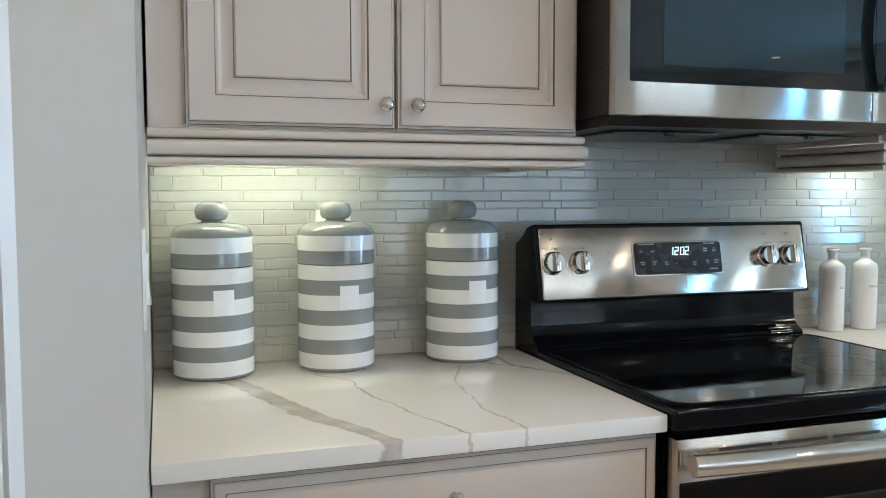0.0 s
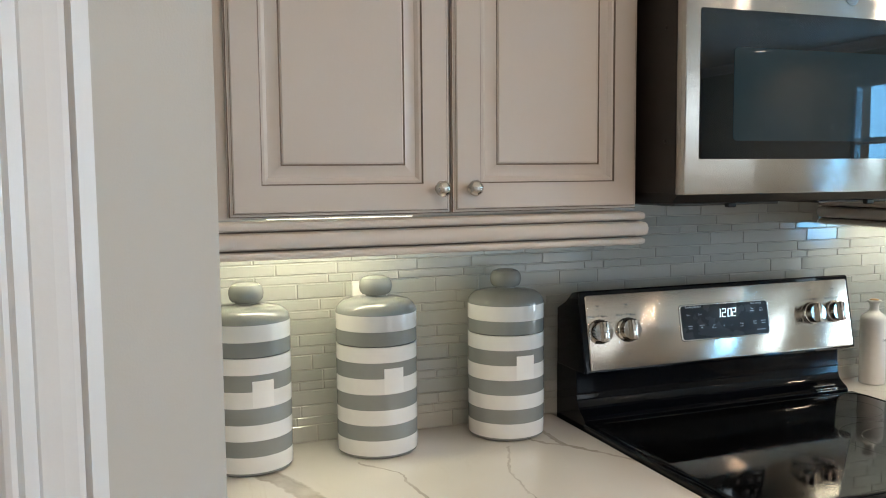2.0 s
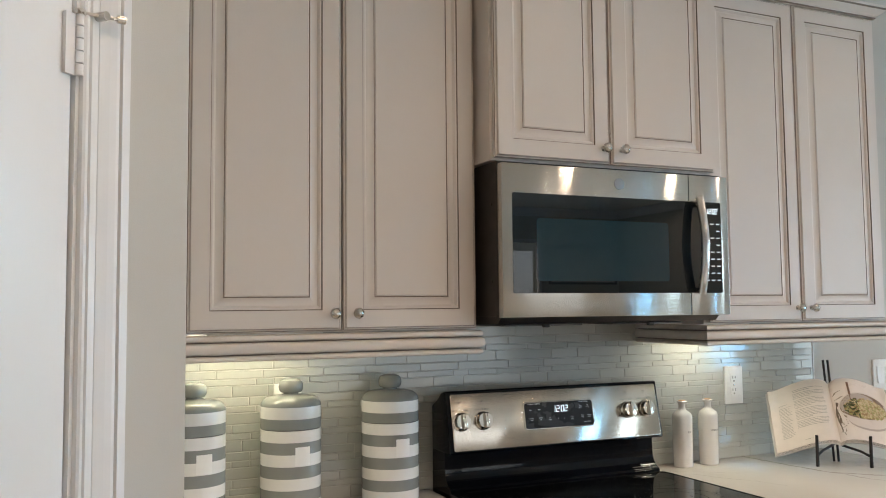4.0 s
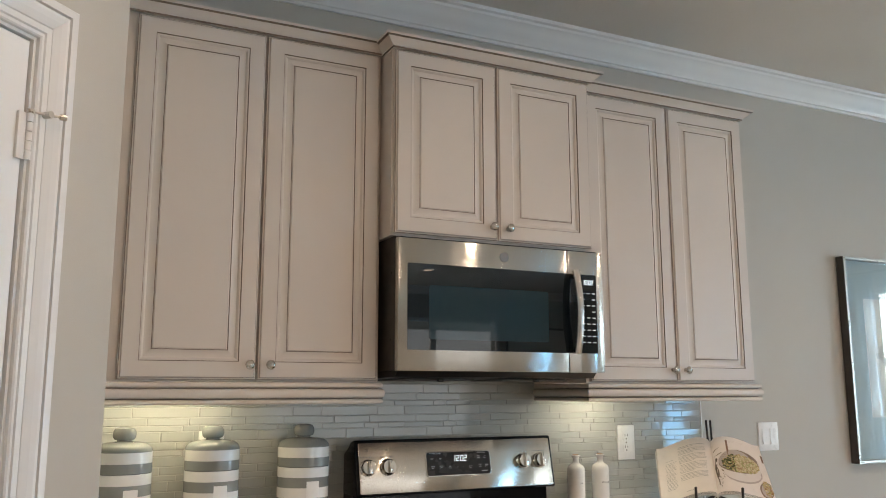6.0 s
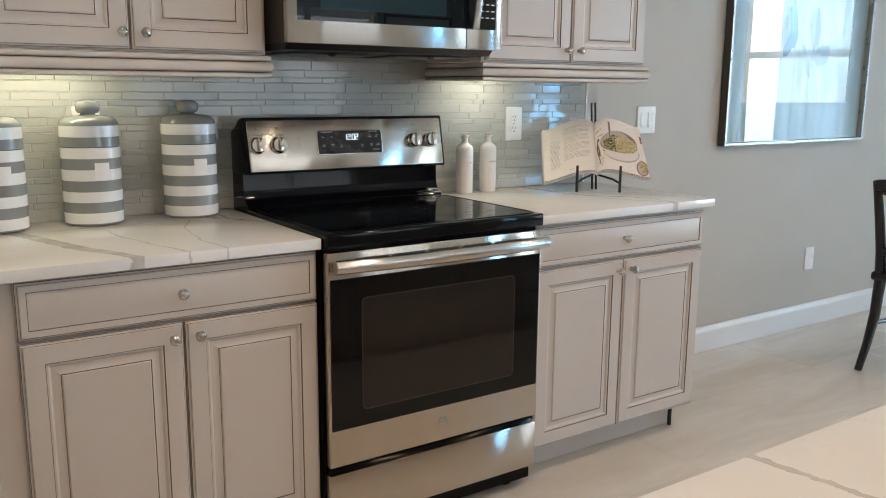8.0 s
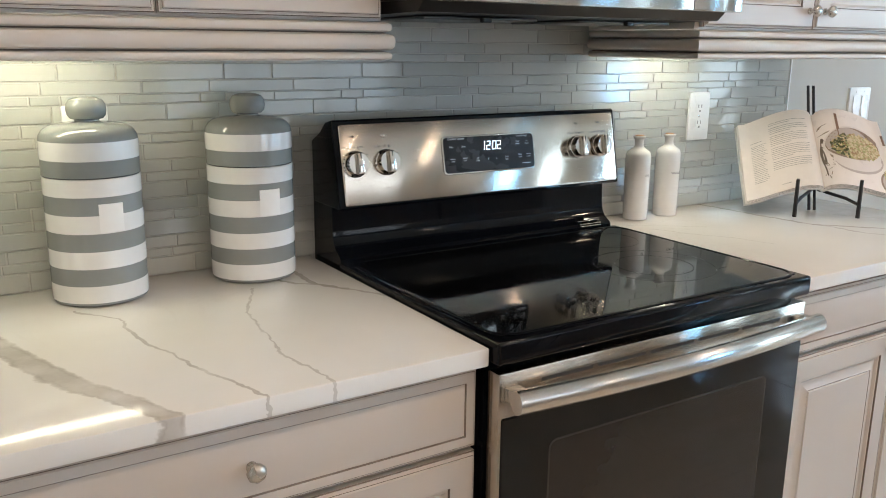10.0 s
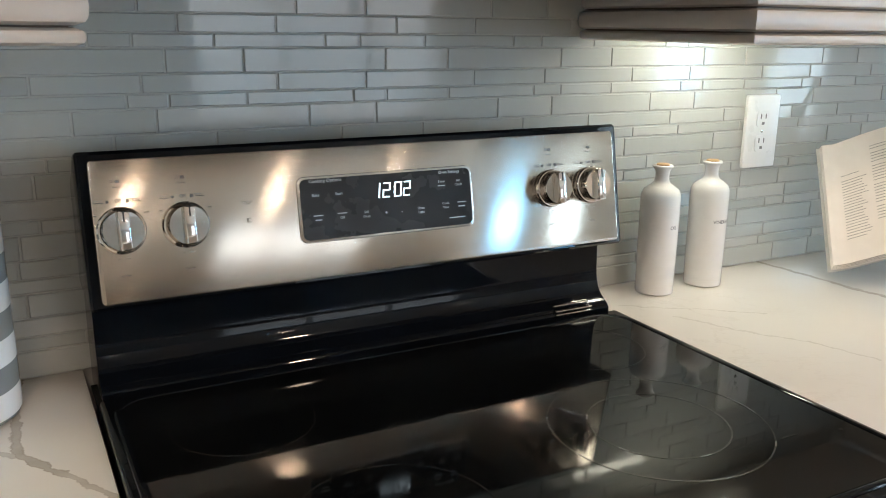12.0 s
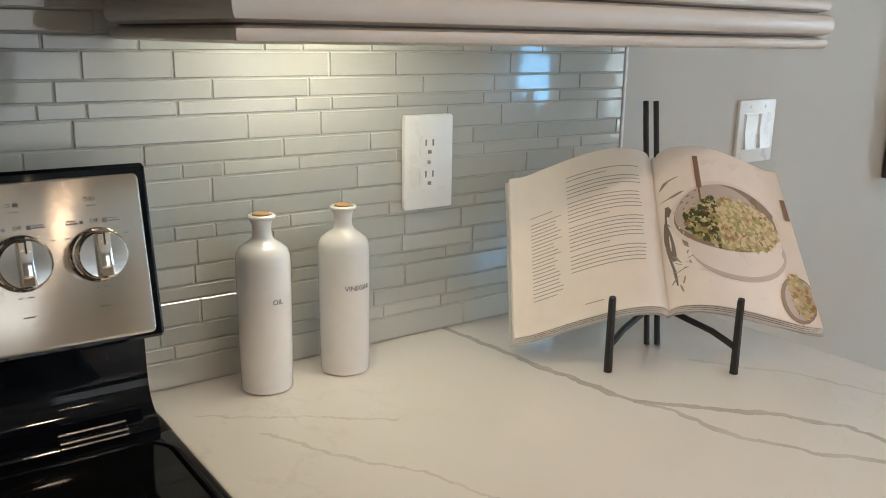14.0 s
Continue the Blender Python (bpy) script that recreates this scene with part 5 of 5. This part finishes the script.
for cx, cz, w, h, t, mi in ((0.53, 0.60, 0.035, 0.12, 0.15, 0), (0.50, 0.50, 0.03, 0.07, -0.5, 0), (0.46, 0.56, 0.03, 0.08, -0.2, 1), (0.72, 0.58, 0.05, 0.10, 0.1, 1), (0.80, 0.45, 0.07, 0.06, 0.3, 1), (0.66, 0.42, 0.02, 0.09, 0.4, 1), (0.30, 0.50, 0.08, 0.05, 0.0, 1)):
    c = b.verts.new((cx, -0.0102, cz))
    vs = []
    for i in range(18):
        a = 2 * math.pi * i / 18
        k = 1 + ra.uniform(-0.2, 0.2)
        x, z = w * k * math.cos(a), h * k * math.sin(a)
        vs.append(b.verts.new((cx + x * math.cos(t) - z * math.sin(t), -0.0102, cz + z * math.cos(t) + x * math.sin(t))))
    for i in range(18):
        f = b.faces.new((c, vs[i], vs[(i + 1) % 18]))
        f.material_index = mi
part("brush_marks", b, [ART_BLUE, ART_GREY], pic, "dark blue and grey brush strokes", kind="stuff", smooth=False)
part("picture_glazing", box(FW, -0.0165, FW, W - FW, -0.0145, H - FW), GLASS, pic, "clear reflecting glass", smooth=False).visible_shadow = False

p2 = thing("framed_picture", (6.44, SOUTH, 1.76), "dark framed print on the far wall", "picture", rz=180)
b = bmesh.new()
for q in ((0, 0, 1.15, 0.03), (0, 0.52, 1.15, 0.55), (0, 0.03, 0.03, 0.52), (1.12, 0.03, 1.15, 0.52)):
    add_box(b, q[0], -0.03, q[1], q[2], -0.002, q[3])
part("frame", b, FRAME_SIDE, p2, smooth=False)
part("print", box(0.03, -0.012, 0.03, 1.12, -0.008, 0.52), ART_PAPER, p2, smooth=False)

# ---- chair ----
chair = thing("dining_chair", (2.850, -0.605, 0), "black lacquered dining chair with a crossed back, turned from the kitchen", "chair")
# local: the back is at x = 0 and the seat goes towards +x; posts at y = 0 and y = -0.42
for yy in (0, -0.42):
    pts = [(-0.010, yy, 0.0), (0.045, yy, 0.12), (0.090, yy, 0.26), (0.105, yy, 0.42), (0.085, yy, 0.56), (0.045, yy, 0.72), (-0.010, yy, 0.905)]
    part("back_leg", tube(pts, [0.017, 0.020, 0.024, 0.026, 0.023, 0.021, 0.019], 12), CHAIR_BLACK, chair, "curved black back leg and post")
    part("front_leg", tube([(0.50, yy + (0.01 if yy == 0 else -0.01), 0.0), (0.50, yy + (0.01 if yy == 0 else -0.01), 0.42)], [0.015, 0.024], 12), CHAIR_BLACK, chair)
part("top_rail", tube([(-0.008, -0.005, 0.885), (-0.014, -0.21, 0.905), (-0.008, -0.415, 0.885)], 0.028, 12, 1.0), CHAIR_BLACK, chair)
part("lower_rail", tube([(0.082, -0.01, 0.56), (0.080, -0.41, 0.56)], 0.016, 12), CHAIR_BLACK, chair)
for s in (0, 1):
    a, c = (0.0, -0.40) if s == 0 else (-0.40, 0.0)
    pts = []
    for i in range(9):
        t = i / 8
        pts.append((0.078 - 0.083 * t, a - 0.01 + (c - a) * (t + 0.10 * math.sin(2 * math.pi * t)), 0.57 + 0.30 * t))
    part("cross_slat", tube(pts, 0.013, 10), CHAIR_BLACK, chair, "curved crossing back slat")
part("seat", box(0.07, -0.455, 0.425, 0.545, 0.035, 0.470, 0.016, 3), CHAIR_BLACK, chair)
for yy in (0, -0.42):
    part("side_stretcher", tube([(0.09, yy, 0.22), (0.50, yy, 0.20)], 0.011, 8), CHAIR_BLACK, chair)

# ---- island ----
isl = thing("kitchen_island", (-0.52, -3.22, 0), "greige kitchen island body under a quartz top", "island")
part("body", box(0.05, 0.30, 0.10, 2.75, 1.02, 0.882), CABINET, isl, smooth=False)
part("toe_kick", box(0.09, 0.36, 0.002, 2.70, 0.96, 0.099), CABINET, isl, smooth=False)
for i in range(4):
    b = panel(-2.69 + i * 0.66, 0.13, -2.69 + i * 0.66 + 0.62, 0.86, 0.0, RAISED)
    part("door", b, [CABINET, GLAZE], isl, "glazed greige raised panel door", at=pose(0.0, 1.040, 0, 0, 0, 180))
b = bmesh.new()
add_box(b, -0.56, -3.24, 0.884, 2.28, -2.148, 0.914, 0, 0.003, 2)
part("island_top", b, QUARTZ_I, label="polished white quartz island top with a grey vein", category="countertop")

# ---- ceiling downlights ----
proto = None
for x, y in CANS:
    if proto is None:
        proto = thing("downlight", (x, y, CEIL - 0.001), "round white recessed ceiling downlight, lit", "light", "recessed ceiling downlights")
        part("trim_ring", lathe([(0.060, 0.0), (0.060, -0.003), (0.078, -0.005), (0.084, -0.002), (0.084, 0.0)], 32), TRIM, proto)
        part("lens", lathe([(0.0, -0.001), (0.060, -0.001)], 32), LENS, proto, smooth=False)
    else:
        copy_thing(proto, Matrix.Translation((x, y, CEIL - 0.001)))

# ---- backsplash tiles ----
splash = tagged(new("backsplash"), "mosaic of long pale grey glass tiles between worktop and cabinets", "backsplash", kind="structure")
b = bmesh.new()
add_box(b, -0.816, -0.0091, 0.9145, 1.5675, -0.0012, 1.394)
add_box(b, 0.0, -0.0091, 1.3945, 0.7615, -0.0012, 1.50)
part("grout", b, GROUT, splash, smooth=False)
part("edge_strip", box(1.568, -0.013, 0.9145, 1.5735, -0.001, 1.394, 0.001), PLASTIC, splash, "thin white metal edge strip")
GAP, GAPX = 0.0019, 0.0024
# the rows come in threes, high, middle and low; each kind of row has its own run of joints in a sheet's width
SHEET = 0.2992
ROWS = {"high": (0.0315, (0.0, 0.0990)), "middle": (0.0243, (0.0, 0.1260)), "low": (0.0180, (0.0, 0.0995, 0.2485))}
SHIFTS = {0: 0.127, 1: 0.2705, 2: 0.129, 3: 0.0135, 4: 0.060, 5: 0.280, 6: 0.165, 7: 0.015, 8: 0.266, -1: 0.0895, -2: 0.1445}


def tile_verts(w, h, d=0.0024, bev=0.0011):
    vs = [(0, 0, 0), (w, 0, 0), (w, 0, h), (0, 0, h), (0, -d + bev, 0), (w, -d + bev, 0), (w, -d + bev, h), (0, -d + bev, h),
          (0.0010, -d, bev), (w - 0.0010, -d, bev), (w - 0.0010, -d, h - bev), (0.0010, -d, h - bev)]
    fs = [(0, 1, 5, 4), (1, 2, 6, 5), (2, 3, 7, 6), (3, 0, 4, 7), (4, 5, 9, 8), (5, 6, 10, 9), (6, 7, 11, 10), (7, 4, 8, 11), (8, 9, 10, 11)]
    return vs, fs


tile_meshes = {}


def tile_mesh(w, h):
    key = (round(w, 4), round(h, 4))
    if key not in tile_meshes:
        me = bpy.data.meshes.new("tile")
        vs, fs = tile_verts(w, h)
        me.from_pydata(vs, [], fs)
        me.materials.append(TILE)
        tile_meshes[key] = me
    return tile_meshes[key]


rt = random.Random(21)
singles, rest = [], []
order = ("high", "low", "middle")
z, n = 0.9505 - 0.0315, 0
while z < 1.495:
    kind = order[n % 3]
    pitch, joints = ROWS[kind]
    # rows counted downwards from the one just under the cabinets
    down = {"high": 0, "low": 2, "middle": 1}[kind] + 3 * (5 - (n + 2) // 3 if kind != "high" else 5 - n // 3)
    shift = SHIFTS.get(down, rt.uniform(0.0, SHEET))
    lo, hi = (z if n else 0.9150), z + pitch
    xa, xb = (-0.8145, 1.5665) if hi < 1.396 else (0.001, 0.7605)
    cuts = sorted(shift + SHEET * k + j for k in range(-5, 7) for j in joints)
    for a, c in zip(cuts, cuts[1:]):
        a, c = max(a + GAPX / 2, xa), min(c - GAPX / 2, xb)
        if c - a > 0.004:
            (singles if a > -0.75 else rest).append((a, lo + GAP / 2, c - a, hi - lo - GAP))
    z += pitch
    n += 1
singles.sort(key=lambda q: -q[0])
singles, extra = singles[:300], singles[300:]
rest += extra
for a, z, w, h in singles:
    ob = new("tile", tile_mesh(w, h))
    ob.parent = splash
    ob.location = (a, -0.0085 + rt.uniform(-0.0003, 0.0003), z)
    ob.rotation_euler = (rt.uniform(-0.006, 0.006), 0, rt.uniform(-0.005, 0.005))
allv, allf = [], []
for a, z, w, h in rest:
    vs, fs = tile_verts(w, h)
    n, j = len(allv), rt.uniform(-0.0003, 0.0003)
    t1, t2 = rt.uniform(-0.004, 0.004), rt.uniform(-0.004, 0.004)
    allv += [(a + x, -0.0085 + y + j + t1 * (x - w / 2) + t2 * (q - h / 2), z + q) for x, y, q in vs]
    allf += [tuple(n + i for i in f) for f in fs]
me = bpy.data.meshes.new("tiles")
me.from_pydata(allv, [], allf)
me.materials.append(TILE)
ob = new("tiles", me)
ob.parent = splash
tagged(ob, "pale grey glass tiles", kind="stuff")

# ---- floor tiles ----
floor = tagged(new("floor"), "glossy pale beige stone-look tiles in a running bond", "floor", kind="structure")
part("bedding", box(WEST - T, SOUTH - T, -0.10, EAST + T, T, -0.0012), FLOOR_GROUT, floor, smooth=False)
TW, TH, TG = 0.90, 0.45, 0.002


def slab_verts(w, h, bev=0.001):
    vs = [(0, 0, -0.003), (w, 0, -0.003), (w, h, -0.003), (0, h, -0.003), (0, 0, -bev), (w, 0, -bev), (w, h, -bev), (0, h, -bev), (bev, bev, 0), (w - bev, bev, 0), (w - bev, h - bev, 0), (bev, h - bev, 0)]
    fs = [(0, 1, 5, 4), (1, 2, 6, 5), (2, 3, 7, 6), (3, 0, 4, 7), (4, 5, 9, 8), (5, 6, 10, 9), (6, 7, 11, 10), (7, 4, 8, 11), (8, 9, 10, 11)]
    return vs, fs


slab_meshes = {}
allv, allf = [], []
row, y = 0, 0.0
while y > SOUTH:
    x = WEST - (0.45 if row % 2 else 0.0)
    while x < EAST:
        a, c = max(x, WEST), min(x + TW, EAST)
        lo = max(y - TH, SOUTH)
        if c - a > 0.02 and y - lo > 0.02:
            vs, fs = slab_verts(c - a - TG, y - lo - TG)
            if lo > -3.2 and a > -1.4 and a < 4.6:
                key = (round(c - a, 3), round(y - lo, 3))
                if key not in slab_meshes:
                    me = bpy.data.meshes.new("floor_tile")
                    me.from_pydata(vs, [], fs)
                    me.materials.append(FLOOR_TILE)
                    slab_meshes[key] = me
                ob = new("floor_tile", slab_meshes[key])
                ob.parent = floor
                ob.location = (a, lo, 0)
            else:
                n = len(allv)
                allv += [(a + q[0], lo + q[1], q[2]) for q in vs]
                allf += [tuple(n + i for i in f) for f in fs]
        x += TW
    y -= TH
    row += 1
me = bpy.data.meshes.new("far_floor_tiles")
me.from_pydata(allv, [], allf)
me.materials.append(FLOOR_TILE)
ob = new("far_floor_tiles", me)
ob.parent = floor
tagged(ob, "pale beige floor tiles", kind="stuff")
